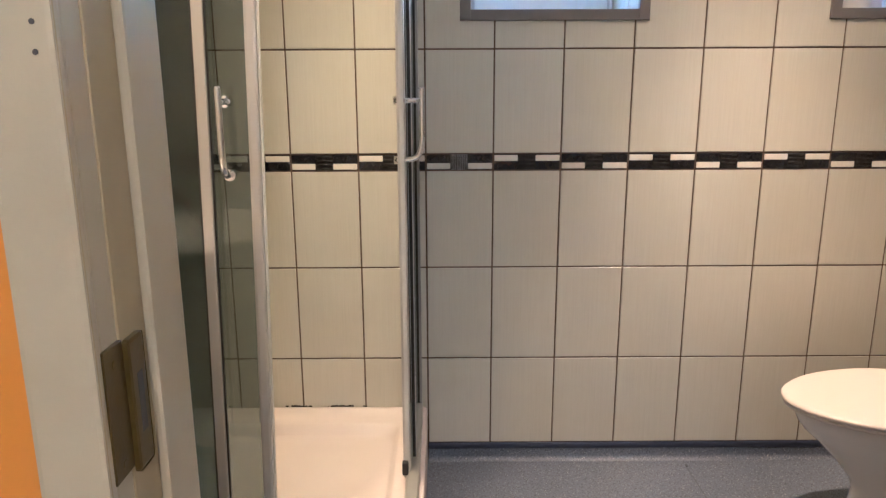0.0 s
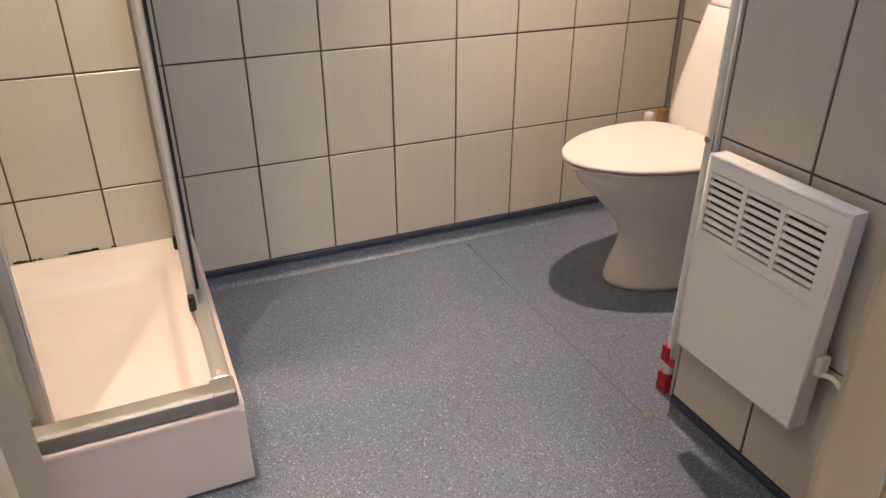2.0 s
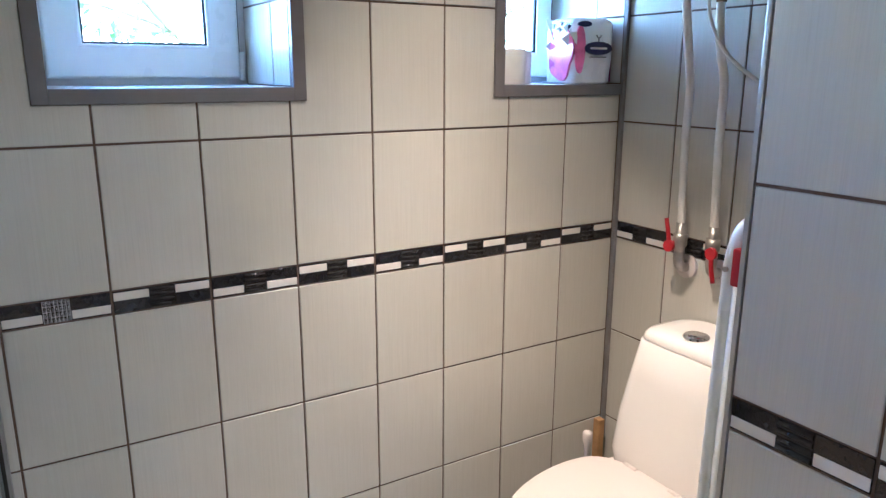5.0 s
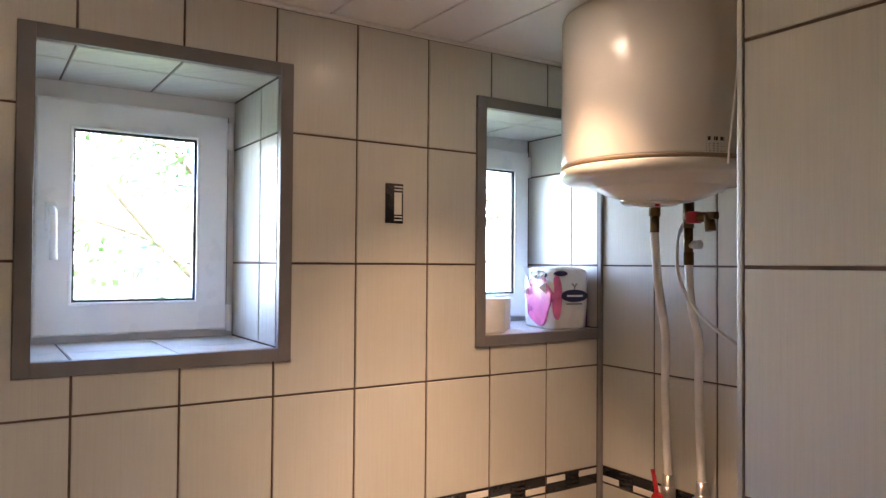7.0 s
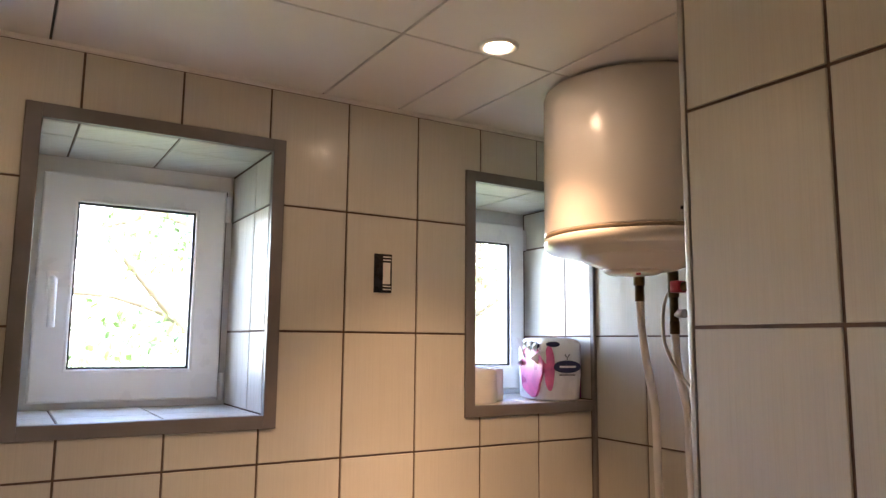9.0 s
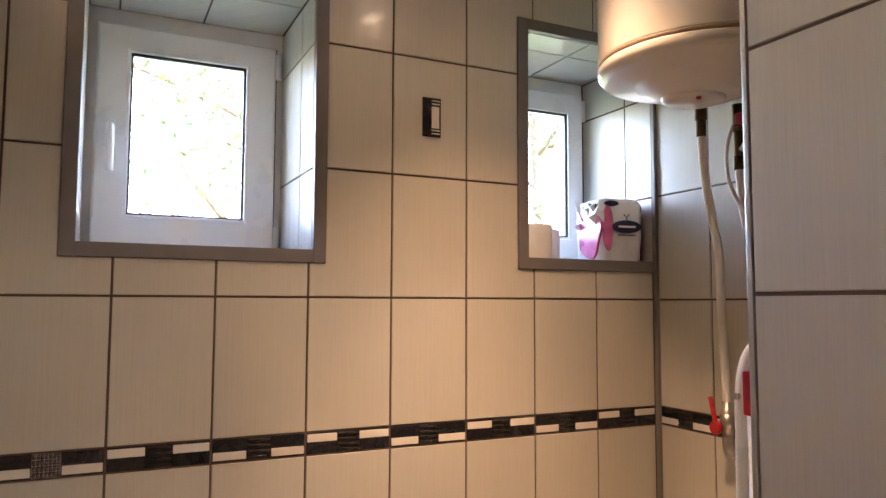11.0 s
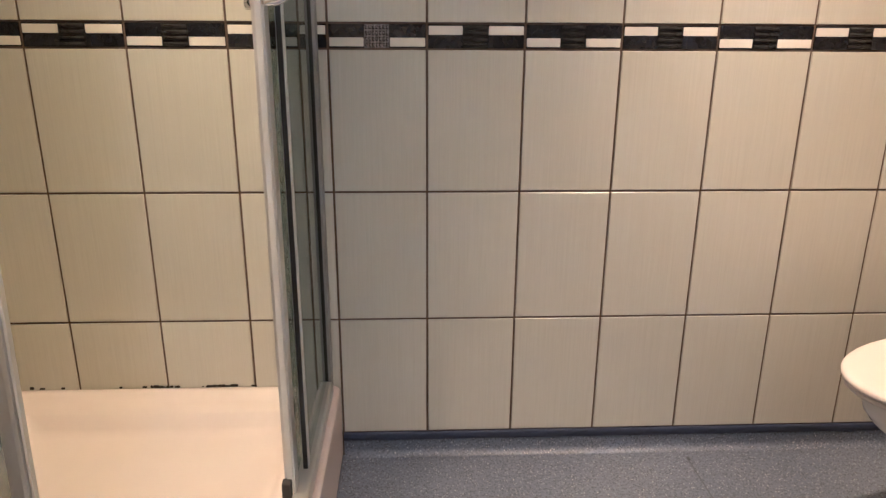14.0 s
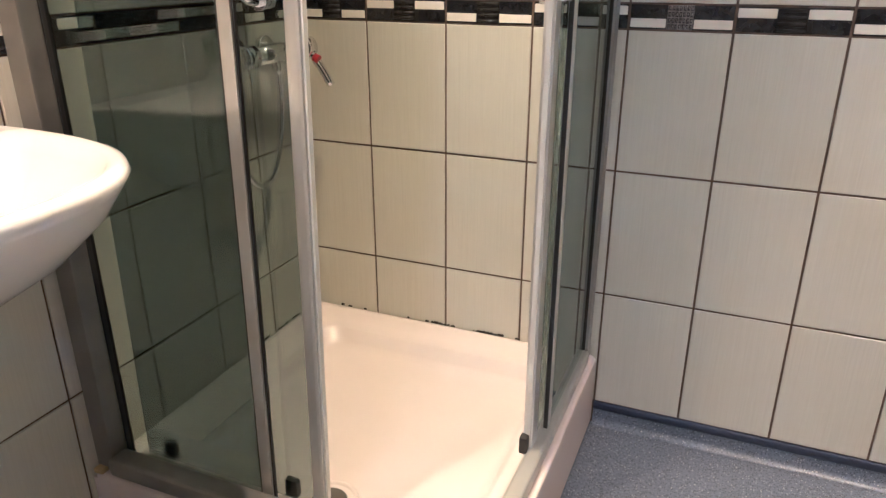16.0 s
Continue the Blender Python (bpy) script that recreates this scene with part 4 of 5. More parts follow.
# boiler, pipes and valves
boil = thing("water_heater", (1.388, -0.43, 1.75), "white enamelled round electric water heater under the ceiling", "water heater")
bx, by, br = 1.388, -0.430, 0.230
part("shell", lathe([(0.001, 1.845), (br, 1.846), (br + 0.001, 1.852), (br, 2.188), (br - 0.003, 2.196), (br - 0.014, 2.2005), (0.001, 2.201)], bx, by, 72), BOILER_WHITE, boil)
part("seam", lathe([(br + 0.0012, 1.838), (br + 0.0016, 1.845), (br + 0.0012, 1.847), (0.05, 1.847)], bx, by, 72), plain("heater_seam", (0.25, 0.19, 0.12), 0.6), boil)
part("base", lathe([(0.001, 1.765), (0.078, 1.766), (0.090, 1.770), (0.140, 1.789), (0.146, 1.795), (0.152, 1.797), (0.208, 1.808), (0.222, 1.812), (br, 1.820), (br + 0.003, 1.834), (br + 0.001, 1.838), (0.001, 1.838)], bx, by, 72), BOILER_WHITE, boil)
part("base_plate", lathe([(0.001, 1.757), (0.060, 1.758), (0.070, 1.764), (0.072, 1.772), (0.001, 1.772)], bx - 0.01, by + 0.02, 40), BOILER_WHITE, boil)
part("pilot_lamp", lathe([(0.001, 1.752), (0.006, 1.753), (0.006, 1.760)], bx - 0.035, by - 0.02, 12), RED, boil)
part("wall_mount", made_box(bx + 0.15, XR, by - 0.08, by + 0.08, 1.92, 1.97, 0.003), PIPE_GREY, boil)


def boiler_mark(a0, a1, z0, z1):
    """A printed bar that follows the shell's curve."""
    bm = bmesh.new()
    n = max(2, int((a1 - a0) / 2))
    lo, hi = [], []
    for k in range(n + 1):
        a = radians(a0 + (a1 - a0) * k / n)
        x, y = bx + (br + 0.0009) * math.cos(a), by + (br + 0.0009) * math.sin(a)
        lo.append(bm.verts.new((x, y, z0)))
        hi.append(bm.verts.new((x, y, z1)))
    for k in range(n):
        bm.faces.new((lo[k], lo[k + 1], hi[k + 1], hi[k]))
    bmesh.ops.recalc_face_normals(bm, faces=bm.faces)
    return bm


lab = part("label", boiler_mark(241, 254, 1.843, 1.884), BOILER_WHITE, boil, "small printed type label")
for q in range(4):
    part("print_bar", join(boiler_mark(242.5, 253 - 2 * (q % 2), 1.8495 + q * 0.005, 1.8515 + q * 0.005)), GREY_PRINT, boil)
for q in range(3):
    part("print_mark", boiler_mark(243 + q * 3.6, 245.2 + q * 3.6, 1.872, 1.880), RUBBER, boil)

pipe_c = thing("water_pipe", (1.56, -0.30, 1.0), "white bent water pipe from valve to water heater", "pipe", "water pipes")
part("tube", tube([(1.452, -0.358, 1.70), (1.462, -0.356, 1.60), (1.490, -0.350, 1.50), (1.525, -0.334, 1.43), (1.568, -0.296, 1.35), (1.585, -0.280, 1.27), (1.592, -0.286, 1.05)], 0.0105, 14, 2), PIPE_WHITE, pipe_c)
part("nut", join(tube([(1.452, -0.358, 1.775), (1.452, -0.358, 1.738)], 0.0140, 8), tube([(1.452, -0.358, 1.738), (1.452, -0.358, 1.698)], 0.0115, 14)), BRASS, pipe_c)
pipe_h = thing("water_pipe", (1.57, -0.40, 1.0), "white bent water pipe under the safety valve", "pipe", "water pipes")
part("tube", tube([(1.528, -0.400, 1.622), (1.529, -0.404, 1.52), (1.548, -0.416, 1.44), (1.575, -0.394, 1.34), (1.586, -0.386, 1.26), (1.592, -0.392, 1.05)], 0.0105, 14, 2), PIPE_WHITE, pipe_h)
sv = thing("safety_valve", (1.528, -0.400, 1.65), "brass safety valve with a red handle and spout", "valve")
part("stem", join(tube([(1.528, -0.400, 1.775), (1.528, -0.400, 1.71)], 0.014, 8), tube([(1.528, -0.400, 1.72), (1.528, -0.400, 1.63)], 0.011, 14), tube([(1.528, -0.400, 1.650), (1.528, -0.400, 1.618)], 0.0135, 6)), BRASS, sv)
part("spout", join(tube([(1.528, -0.400, 1.735), (1.520, -0.47, 1.735)], 0.012, 12), tube([(1.520, -0.465, 1.738), (1.520, -0.47, 1.70)], 0.013, 12), made_box(1.509, 1.531, -0.486, -0.462, 1.728, 1.746, 0.004)), BRASS, sv)
part("handle", made_box(1.508, 1.536, -0.435, -0.405, 1.720, 1.750, 0.006), RED, sv, "red valve handle")
part("relief_knob", join(tube([(1.528, -0.400, 1.665), (1.522, -0.425, 1.668)], 0.007, 10), tube([(1.522, -0.42, 1.668), (1.521, -0.44, 1.668)], 0.011, 12)), PIPE_GREY, sv)
cord_line = [(bx + rr_ * math.cos(radians(a_)), by + rr_ * math.sin(radians(a_)), z_) for a_, rr_, z_ in ((262, 0.2350, 2.19), (261, 0.2345, 2.06), (258, 0.2342, 1.95), (254.5, 0.2345, 1.845), (254, 0.236, 1.825))]
cord = solid("pull_cord", tube(cord_line, 0.0026, 8, 2), PIPE_WHITE, "thin white cord hanging down the water heater", "cord")
part("drip_hose_tube", tube([(1.526, -0.394, 1.738), (1.512, -0.384, 1.70), (1.504, -0.382, 1.655), (1.500, -0.39, 1.58), (1.53, -0.43, 1.49), (1.57, -0.52, 1.42), (1.61, -0.62, 1.37), (1.625, -0.75, 1.36)], 0.0045, 10, 3), PIPE_WHITE, sv)


def stop_valve(y, zc, up):
    v = thing("stop_valve", (1.56, y, zc), "grey ball valve with a red lever handle on the pipe", "valve", "stop valves")
    part("body", join(tube([(1.592, y, zc + 0.115), (1.592, y, zc + 0.03)], 0.0145, 14), tube([(1.592, y, zc + 0.085), (1.592, y, zc + 0.05)], 0.019, 8),
                      tube([(1.592, y, zc + 0.035), (1.592, y, zc), (1.606, y, zc - 0.012), (XR, y, zc - 0.012)], 0.0145, 14, 2)), PIPE_GREY, v)
    part("rosette", tube([(XR - 0.012, y, zc - 0.012), (XR, y, zc - 0.012)], 0.033, 24), SEAT, v, "white wall rosette")
    e = Vector((1.570, y + 0.016 * up, zc + 0.050))
    part("lever", join(tube([(1.588, y, zc + 0.065), e], 0.008, 10), tube([e, e + Vector((-0.004, 0.004 * up, 0.035 * up)), e + Vector((-0.004, 0.014 * up, 0.075 * up))], 0.006, 10, 1, None), tube([e + Vector((0.004, 0, 0)), e - Vector((0.008, 0, 0))], 0.016, 14)), RED, v, "red lever handle")
    return v


stop_valve(-0.286, 0.948, 1)
stop_valve(-0.392, 0.955, -1)

# on the sill
pack = thing("toilet_paper_pack", (1.545, 0.10, 1.424), "torn plastic pack of toilet rolls with pink and navy print", "toilet paper")
rp = random.Random(11)
pr = []
for k, (z, g_) in enumerate(((1.4245, -0.006), (1.43, 0.0), (1.50, 0.003), (1.56, 0.003), (1.592, 0.001), (1.603, -0.004), (1.608, -0.016), (1.609, -0.04))):
    pr.append([(x + rp.uniform(-0.0025, 0.0025), y + rp.uniform(-0.0025, 0.0025), z + rp.uniform(-0.002, 0.002) * (k > 0)) for x, y, z in rrect(1.478 - g_, 1.612 + g_, 0.012 - g_, 0.175 + g_, 0.028, z)])
part("wrapper", loft(pr), FILM_WHITE, pack)


def oval(cx, cz, rx, rz, y0, y1, n=28, lumps=0.0):
    """A flat rounded patch of print on the pack's front, a little proud of the film."""
    q = lambda y, f: [(cx + rx * f * (1 + lumps * math.sin(3 * a) + lumps * math.sin(5 * a + 1)) * math.cos(a), y, cz + rz * f * (1 + lumps * math.sin(4 * a)) * math.sin(a)) for a in (2 * math.pi * k / n for k in range(n))]
    return loft([q(y1, 1.0), q(y0 + 0.0006, 1.0), q(y0, 0.97)])


def turned(bm):
    """The same patch on the pack's other visible side."""
    bmesh.ops.rotate(bm, verts=bm.verts, cent=(1.478, 0.012, 1.5), matrix=Matrix.Rotation(radians(-90), 3, 'Z'))
    return bm


part("pink_print", turned(oval(1.412, 1.512, 0.070, 0.078, 0.0056, 0.0120, 40, 0.06)), PINK, pack)
part("pink_print", oval(1.497, 1.520, 0.017, 0.066, 0.0055, 0.0110, 40, 0.02), PINK, pack)
part("purple_side", made_box(1.6155, 1.6185, 0.03, 0.15, 1.43, 1.59, 0.001, 1), PURPLE, pack)
part("brand_shape", oval(1.556, 1.524, 0.046, 0.0185, 0.0030, 0.0100), NAVY, pack)
part("brand_shape", made_box(1.528, 1.584, 0.0018, 0.0050, 1.5210, 1.5270, 0.001, 1), FILM_WHITE, pack)
part("brand_shape", turned(oval(1.420, 1.585, 0.040, 0.012, 0.0040, 0.0110)), NAVY, pack)
part("brand_shape", oval(1.508, 1.590, 0.022, 0.008, 0.0020, 0.0100), NAVY, pack)
part("print_bar", made_box(1.530, 1.582, 0.0036, 0.0085, 1.498, 1.5015), GREY_PRINT, pack)
part("print_mark", join(tube([(1.548, 0.005, 1.560), (1.556, 0.005, 1.550), (1.564, 0.005, 1.560)], 0.0020, 6), tube([(1.556, 0.005, 1.552), (1.556, 0.005, 1.543)], 0.0020, 6)), GREY_PRINT, pack)
for k in range(14):
    a = Vector((1.478 + rp.uniform(-0.008, 0.01), rp.uniform(0.0, 0.15), rp.uniform(1.55, 1.61)))
    b = a + Vector((rp.uniform(-0.035, -0.012), rp.uniform(-0.02, 0.0), rp.uniform(-0.03, 0.006)))
    c = a + Vector((rp.uniform(-0.01, 0.004), rp.uniform(-0.012, 0.006), rp.uniform(-0.05, -0.02)))
    fl = bmesh.new()
    vs = [fl.verts.new(p) for p in (a, b, c)] + [fl.verts.new(p + Vector((0, 0.0012, 0.0006))) for p in (a, b, c)]
    fl.faces.new(vs[:3])
    fl.faces.new(vs[3:][::-1])
    for i in range(3):
        fl.faces.new((vs[i], vs[i + 3], vs[(i + 1) % 3 + 3], vs[(i + 1) % 3]))
    bmesh.ops.recalc_face_normals(fl, faces=fl.faces)
    part("torn_film", fl, FILM_WHITE, pack)
pack.matrix_basis = Matrix.Translation((1.546, 0.112, 1.424)) @ Matrix.Rotation(radians(-10), 4, 'Z')


def toilet_roll(x, y, z, r, h, label):
    t = thing("toilet_roll", (x, y, z), label, "toilet paper", "rolls on the sill")
    prof = [(0.020, z + 0.004), (r - 0.002, z), (r, z + 0.003), (r, z + h - 0.003), (r - 0.002, z + h), (0.020, z + h), (0.020, z + 0.004)]
    bm = bmesh.new()
    n = 36
    rg = [[bm.verts.new((x + a * math.cos(2 * math.pi * k / n), y + a * math.sin(2 * math.pi * k / n), b)) for k in range(n)] for a, b in prof[:-1]]
    for i in range(len(rg)):
        A, B = rg[i], rg[(i + 1) % len(rg)]
        for k in range(n):
            bm.faces.new((A[k], A[(k + 1) % n], B[(k + 1) % n], B[k])).smooth = i == 2
    bmesh.ops.recalc_face_normals(bm, faces=bm.faces)
    part("paper", bm, PAPER, t)
    part("core", tube([(x, y, z + 0.005), (x, y, z + h - 0.004)], 0.0195, 20), plain("card_core", (0.30, 0.22, 0.14), 0.9), t)


toilet_roll(1.267, 0.085, 1.4245, 0.052, 0.095, "white toilet roll standing on the window sill")
toilet_roll(1.345, 0.150, 1.4245, 0.046, 0.092, "white toilet roll behind another on the sill")

# downlights


def downlight(x, y):
    d = thing("ceiling_spotlight", (x, y, CEIL), "round recessed ceiling spotlight, lit warm white", "ceiling light", "ceiling spotlights")
    n = 40
    prof = [(0.043, CEIL - 0.0005), (0.0425, CEIL - 0.004), (0.038, CEIL - 0.006), (0.030, CEIL - 0.0045), (0.027, CEIL + 0.004)]
    part("trim_ring", loft([[(x + r * math.cos(2 * math.pi * k / n), y + r * math.sin(2 * math.pi * k / n), z) for k in range(n)] for r, z in prof], cap=False), plain("spot_ring", (0.72, 0.70, 0.66), 0.35, 0.2), d)
    part("lens", lathe([(0.001, CEIL - 0.0022), (0.0272, CEIL - 0.002), (0.0272, CEIL - 0.0005)], x, y, 32), LENS, d, "glowing warm lamp lens")


for lx, ly in LAMPS:
    downlight(lx, ly)

# unseen hall lamp behind the doorway, a glowing fixture added for the fill light
hall = thing("added_hall_lamp", (0.1, -2.9, 2.5), "unseen hall lamp added for light, round white glass", "ceiling light")
part("shade", lathe([(0.10, 2.498), (0.14, 2.47), (0.145, 2.44), (0.12, 2.41), (0.06, 2.395), (0.001, 2.39)], 0.1, -2.9, 40), glow_material("opal_glass", (1.0, 0.86, 0.68), 2.0), hall, "glowing opal glass shade of the added lamp")
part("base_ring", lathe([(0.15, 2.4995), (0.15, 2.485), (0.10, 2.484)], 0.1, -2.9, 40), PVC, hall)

# outside: lawn and a leafy tree beyond the windows
solid("ground", made_box(-60, 60, 0.48, 120, 0.55, 0.70), GRASS, "lawn outside the basement windows", "lawn", "structure")


def tree(x, y, z, h, spread, seed, leaves):
    r = random.Random(seed)
    t = thing("tree", (x, y, z), "leafy green garden tree outside the window", "tree", "garden trees")
    part("trunk", tube([(x, y, z - 0.2), (x + 0.1, y, z + h * 0.5), (x - 0.1, y + 0.1, z + h)], 0.12, 10, 1, None), BARK, t)
    for k in range(9):
        zz = z + h * r.uniform(0.25, 0.95)
        a = r.uniform(0, 6.28)
        e = (x + spread * math.cos(a), y + spread * math.sin(a) * 0.8, zz + r.uniform(-0.2, 0.7))
        part("limb", tube([(x, y, zz - 0.3), ((x + e[0]) / 2, (y + e[1]) / 2, zz + 0.1), e], 0.03, 8, 1), BARK, t)
    verts, faces = [], []
    clumps = [(x + spread * r.gauss(0, 0.5), y + spread * r.gauss(0, 0.5), z + h * r.uniform(0.3, 1.15)) for _ in range(70)]
    for _ in range(leaves):
        c = Vector(r.choice(clumps)) + Vector((r.gauss(0, 0.18), r.gauss(0, 0.18), r.gauss(0, 0.15)))
        u = Vector((r.gauss(0, 1), r.gauss(0, 1), r.gauss(0, 1))).normalized()
        v = u.orthogonal().normalized()
        s = r.uniform(0.03, 0.06)
        i = len(verts)
        verts += [c - u * s, c + v * s * 0.5, c + u * s, c - v * s * 0.5]
        faces.append((i, i + 1, i + 2, i + 3))
    me = bpy.data.meshes.new("crown")
    me.from_pydata([tuple(v) for v in verts], [], faces)
    me.materials.append(LEAF)
    crown = new("crown", me)
    crown.parent = t
    crown.matrix_parent_inverse = Matrix.Translation((x, y, z)).inverted()
    tagged(crown, "loose crown of small green leaves")


tree(1.7, 4.6, 0.7, 2.7, 1.5, 3, 5000)
tree(5.5, 6.5, 0.7, 4.2, 1.8, 5, 7000)

# ------------------------------------------------------------ wall tiles, one by one
GAP = 0.0025
DEPTH = 0.007
_cache = {}


def tile_mesh(poly):
    """A flat tile from its outline (u, v): proud of the grout, with eased edges. Front at depth 0, back at DEPTH."""
    key = tuple((round(u, 4), round(v, 4)) for u, v in poly)
    if key in _cache:
        return _cache[key]
    n = len(poly)

    def inset(d):
        out = []
        for i in range(n):
            a, b, c = (Vector(poly[(i + k) % n]) for k in (-1, 0, 1))
            e1, e2 = (b - a).normalized(), (c - b).normalized()
            out.append(b + Vector((-e1.y, e1.x)) * d + Vector((-e2.y, e2.x)) * d)
        return out
    bm = bmesh.new()
    f = [bm.verts.new((p.x, 0.0, p.y)) for p in inset(0.0011)]
    s = [bm.verts.new((p[0], 0.0011, p[1])) for p in poly]
    b = [bm.verts.new((p[0], DEPTH, p[1])) for p in poly]
    bm.faces.new(f)
    for A, B in ((f, s), (s, b)):
        for i in range(n):
            bm.faces.new((A[i], A[(i + 1) % n], B[(i + 1) % n], B[i]))
    bmesh.ops.recalc_face_normals(bm, faces=bm.faces)
    _cache[key] = mesh_of("tile", bm, TILE)
    return _cache[key]


def cell_poly(u0, u1, v0, v1, holes):
    """The outline of a tile with the openings cut out of it, or None."""
    for h0, h1, k0, k1 in holes:
        a0, a1, b0, b1 = max(u0, h0), min(u1, h1), max(v0, k0), min(v1, k1)
        if a0 >= a1 - 1e-6 or b0 >= b1 - 1e-6:
            continue
        full_u, full_v = a0 <= u0 + 1e-6 and a1 >= u1 - 1e-6, b0 <= v0 + 1e-6 and b1 >= v1 - 1e-6
        if full_u and full_v:
            return None
        if full_u:
            if b0 <= v0 + 1e-6:
                v0 = b1
            else:
                v1 = b0
        elif full_v:
            if a0 <= u0 + 1e-6:
                u0 = a1
            else:
                u1 = a0
        else:
            left, low = a0 <= u0 + 1e-6, b0 <= v0 + 1e-6
            if low and left:
                return [(a1, v0), (u1, v0), (u1, v1), (u0, v1), (u0, b1), (a1, b1)]
            if low:
                return [(u0, v0), (a0, v0), (a0, b1), (u1, b1), (u1, v1), (u0, v1)]
            if left:
                return [(u0, v0), (u1, v0), (u1, v1), (a1, v1), (a1, b0), (u0, b0)]
            return [(u0, v0), (u1, v0), (u1, b0), (a0, b0), (a0, v1), (u0, v1)]
    if u1 - u0 < 0.008 or v1 - v0 < 0.008:
        return None
    return [(u0, v0), (u1, v0), (u1, v1), (u0, v1)]


def lay(parent, m, poly, name="tile"):
    cx, cy = poly[0]
    rel = [(u - cx, v - cy) for u, v in poly]
    ob = new(name, tile_mesh(rel))
    ob.parent = parent
    ob.matrix_basis = m @ Matrix.Translation((cx, 0, cy))
    return ob


chip = random.Random(21)


def border_tile(parent, m, u0, u1, flip, glint_studs=False):
    """One black and white border tile: a dark bar, two pale blocks and a ridged dark middle. A silvered studded middle
    paints a reflected glint.
    """
    v0, v1 = ROWS_Z[3] + 0.0015, ROWS_Z[4] - 0.0015
    w = u1 - u0
    key = ("border", round(w, 4), flip, glint_studs)
    if key not in _cache:
        h = v1 - v0
        mid = h / 2

        def bx_(bm, a, b, c, d, front):
            box(bm, a, b, front, DEPTH, c, d, 0.0006, 1)
        dark, pale, ridge = bmesh.new(), bmesh.new(), bmesh.new()
        full = 0.199
        m0, m1 = full * 0.36, full * 0.62
        lo, hi = (0.0, mid) if flip else (mid, h)
        lo2, hi2 = (mid, h) if flip else (0.0, mid)
        clip = lambda a: min(a, w)
        bx_(dark, 0, clip(m0), 0.0, h, 0.0012)
        bx_(dark, 0, clip(m0), lo, hi, 0.0002)
        if w > m1:
            bx_(dark, m1, w, 0.0, h, 0.0012)
            bx_(dark, m1, w, lo, hi, 0.0002)
        bx_(pale, 0.001, clip(m0 - 0.001), lo2 + 0.003, hi2 - 0.003, 0.0)
        if w > m1 + 0.004:
            bx_(pale, m1 + 0.001, w - 0.001, lo2 + 0.003, hi2 - 0.003, 0.0)
        if w > m0 + 0.004:
            bx_(ridge, m0, clip(m1), 0, h, 0.0016)
            for k in range(4):
                zc = h * (k + 0.5) / 4
                q = [(0.0046 * math.cos(math.pi * n / 6), 0.0015 - 0.0046 * math.sin(math.pi * n / 6)) for n in range(7)]
                ends = [m0 + 0.001, clip(m1) - 0.001]
                if glint_studs:
                    ends = [m0 + 0.001 + (clip(m1) - m0 - 0.002) * n / 7 for n in range(8)]
                for e0, e1 in zip(ends, ends[1:]):
                    g_ = 0.0012 if glint_studs else 0.0
                    tilt = [chip.uniform(-0.0014, 0.0010) if glint_studs else 0.0 for _ in range(3)]
                    ra, rb = ([ridge.verts.new((e, y + dy, zc + z * (1 + 90 * tilt[2]))) for z, y in q] for e, dy in ((e0 + g_, tilt[0]), (e1 - g_, tilt[1])))
                    for n in range(6):
                        ridge.faces.new((ra[n], ra[n + 1], rb[n + 1], rb[n])).smooth = True
                    ridge.faces.new(ra[::-1])
                    ridge.faces.new(rb)
        _cache[key] = (mesh_of("border_dark", dark, DARK_TILE), mesh_of("border_pale", pale, PALE_TILE), mesh_of("border_ridge", ridge, GLINT_TILE if glint_studs else RIDGE_TILE))
    d, p, r = _cache[key]
    base = new("border_tile", d)
    base.parent = parent
    base.matrix_basis = m @ Matrix.Translation((u0, 0, v0))
    for nm, me in (("pale_blocks", p), ("ridges", r)):
        if len(me.vertices):
            o = new(nm, me)
            o.parent = base


def tile_wall(parent, m, u_start, u_end, first, count, holes=(), parity=0, z_rows=ROWS_Z):
    """A wall's tiles: columns from first, clipped to u_start..u_end."""
    for i in range(first, first + count):
        a, b = max(i * TW, u_start) + GAP, min((i + 1) * TW, u_end) - GAP
        if b - a < 0.006:
            continue
        for j in range(len(z_rows) - 1):
            lo, hi = z_rows[j] + GAP, z_rows[j + 1] - GAP
            if j == 3:
                # only the back wall's tile 0 gets the silvered middle for the glint
                border_tile(parent, m, a, b, (i + parity) % 2 != 0, parent is wall_back and i == 0)
                continue
            if j == len(z_rows) - 2:
                hi -= 0.008
            poly = cell_poly(a, b, lo, hi, holes)
            if poly:
                lay(parent, m, poly)


pad = 0.001
H1 = (WIN_1[0] - pad, WIN_1[1] + pad, WIN_1[2] - pad, WIN_1[3] + pad)
H2 = (WIN_2[0] - pad, WIN_2[1] + 0.1, WIN_2[2] - pad, WIN_2[3] + pad)
tile_wall(wall_back, Matrix.Identity(4), XL, 8 * TW, -4, 12, (H1, H2))
# the right wall: u runs towards the room's front, seen from inside to the right
tile_wall(wall_right, Matrix.Translation((XR, 0, 0)) @ Matrix.Rotation(radians(-90), 4, 'Z'), 0.0, -YF, 0, 8)
# the left wall: u runs towards the back wall
tile_wall(wall_left, Matrix.Translation((XL, 0, 0)) @ Matrix.Rotation(radians(90), 4, 'Z'), YF, 0.0, -8, 8, (), 1)
# the partition: u starts at its free end
tile_wall(wall_partition, Matrix.Translation((PX, PY, 0)) @ Matrix.Rotation(radians(-90), 4, 'Z'), 0.0, PY - YF, 0, 3)

# tiles in the window recesses


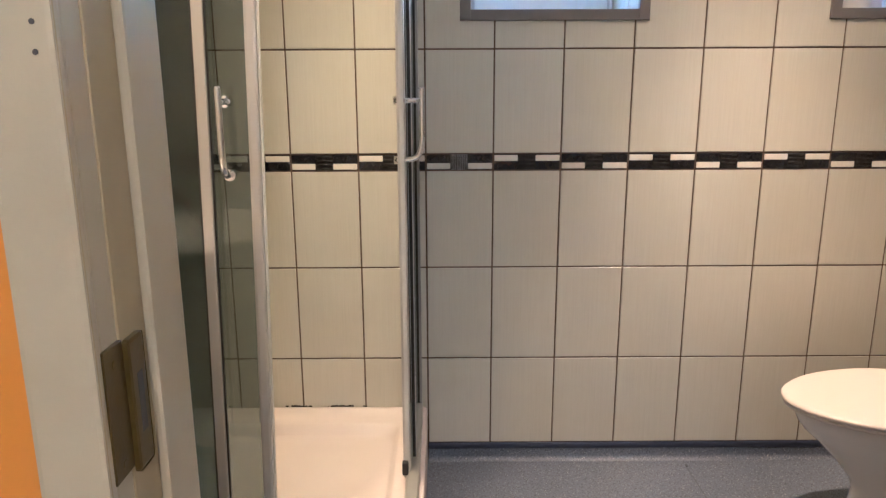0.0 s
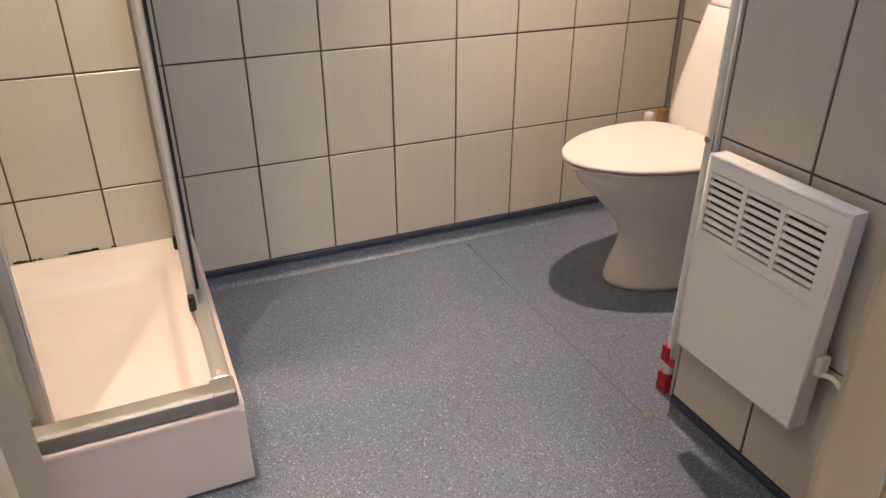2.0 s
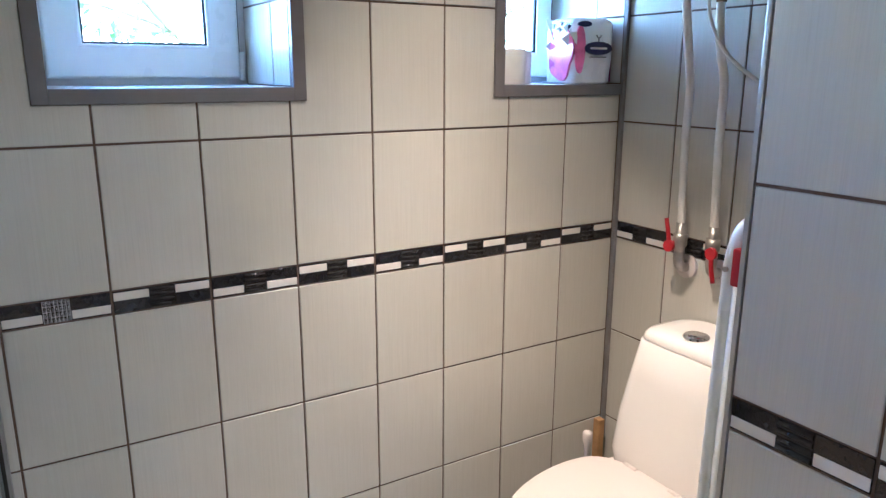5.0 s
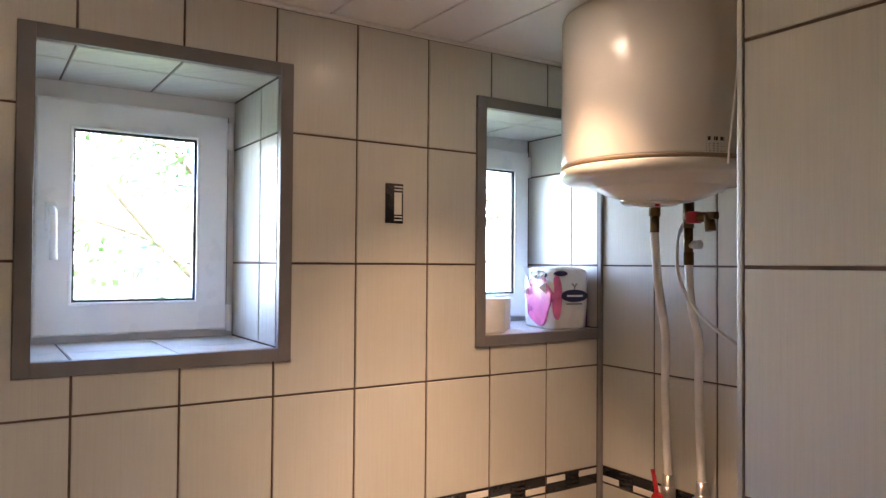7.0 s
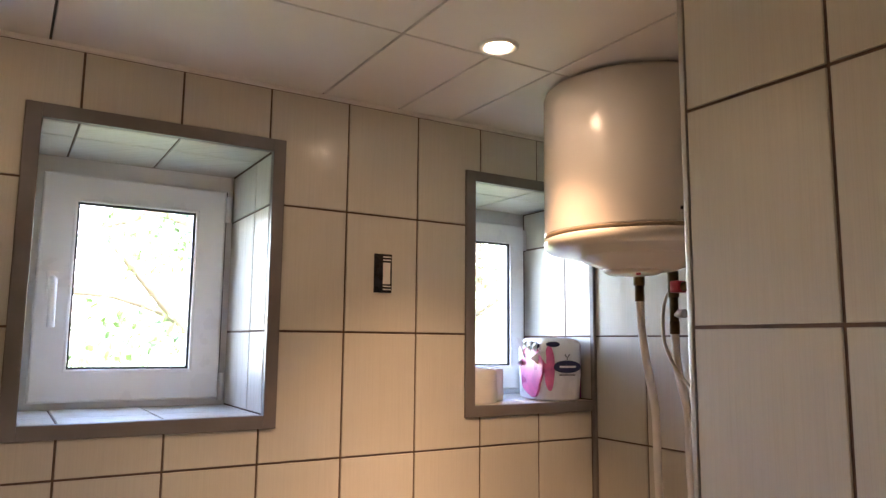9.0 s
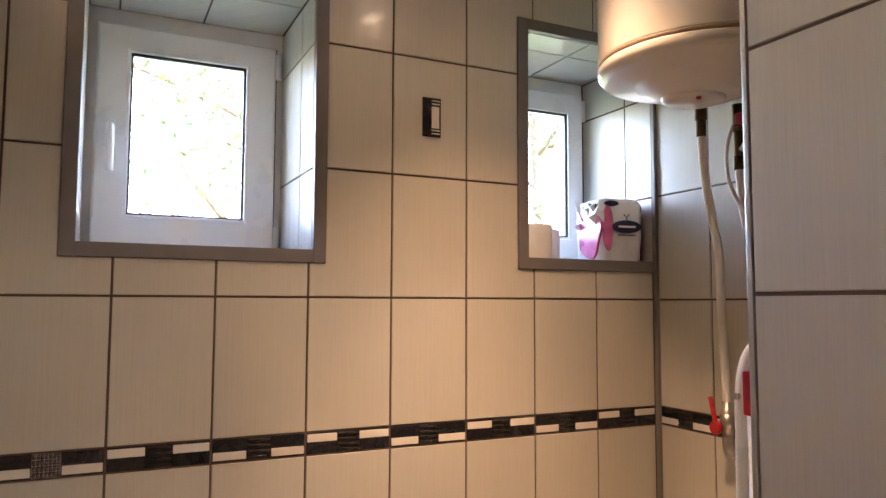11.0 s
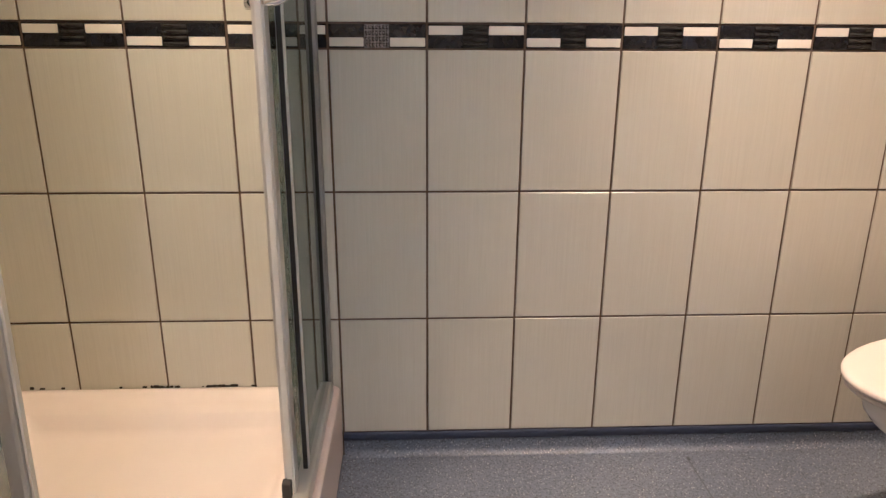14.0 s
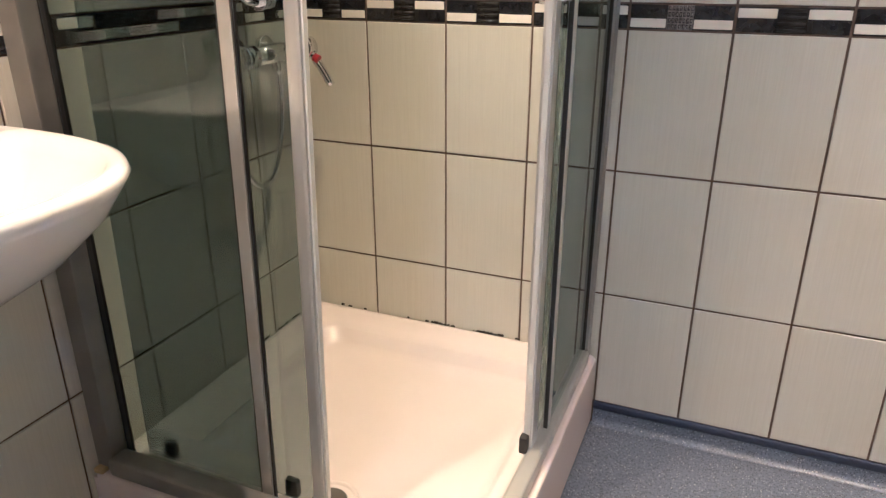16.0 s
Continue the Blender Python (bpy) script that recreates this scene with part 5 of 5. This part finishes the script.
def reveal(x0, x1, z0, z1, right):
    d0, d1, dm = 0.014, 0.345, 0.130
    lie = Matrix.Rotation(radians(90), 4, 'X')
    cuts = [x0] + [TW * k for k in range(0, 9) if x0 + 0.01 < TW * k < x1 - 0.01] + [x1]
    for a, b in zip(cuts, cuts[1:]):
        for c, d in ((d0, dm), (dm, d1)):
            sill = [(a + GAP, c + GAP), (b - GAP, c + GAP), (b - GAP, d - GAP), (a + GAP, d - GAP)]
            lay(wall_back, Matrix.Translation((0, 0, z0)) @ Matrix.Rotation(radians(-90), 4, 'X'), sill)
            head = [(a + GAP, -d + GAP), (b - GAP, -d + GAP), (b - GAP, -c - GAP), (a + GAP, -c - GAP)]
            lay(wall_back, Matrix.Translation((0, 0, z1)) @ lie, head)
    zc = [z0] + [z for z in ROWS_Z if z0 + 0.02 < z < z1 - 0.02] + [z1]
    for a, b in zip(zc, zc[1:]):
        for c, d in ((d0, dm), (dm, d1)):
            lay(wall_back, Matrix.Translation((x1, 0, 0)) @ Matrix.Rotation(radians(-90), 4, 'Z'), [(-d + GAP, a + GAP), (-c - GAP, a + GAP), (-c - GAP, b - GAP), (-d + GAP, b - GAP)])
            lay(wall_back, Matrix.Translation((x0, 0, 0)) @ Matrix.Rotation(radians(90), 4, 'Z'), [(c + GAP, a + GAP), (d - GAP, a + GAP), (d - GAP, b - GAP), (c + GAP, b - GAP)])


reveal(WIN_1[0] + 0.030, WIN_1[1] - 0.030, WIN_1[2] + 0.030, WIN_1[3] - 0.030, True)
reveal(WIN_2[0] + 0.030, XR - 0.0005, WIN_2[2] + 0.030, WIN_2[3] - 0.030, True)

# a single decorative inset on the middle tile between the windows
inset = thing("decor_tile", (0.913, 0.0, 1.716), "small dark decorative inset tile with pale bars", "decor tile")
part("plate", made_box(0.888, 0.938, -0.0030, 0.001, 1.716, 1.815, 0.0008, 1), DARK_TILE, inset)
part("pale_bar", made_box(0.912, 0.933, -0.0042, -0.0028, 1.738, 1.793, 0.0005, 1), PALE_TILE, inset)
for zz in (1.723, 1.731, 1.798, 1.806):
    part("pale_line", made_box(0.912, 0.935, -0.0042, -0.0028, zz, zz + 0.003, 0.0004, 1), PALE_TILE, inset)
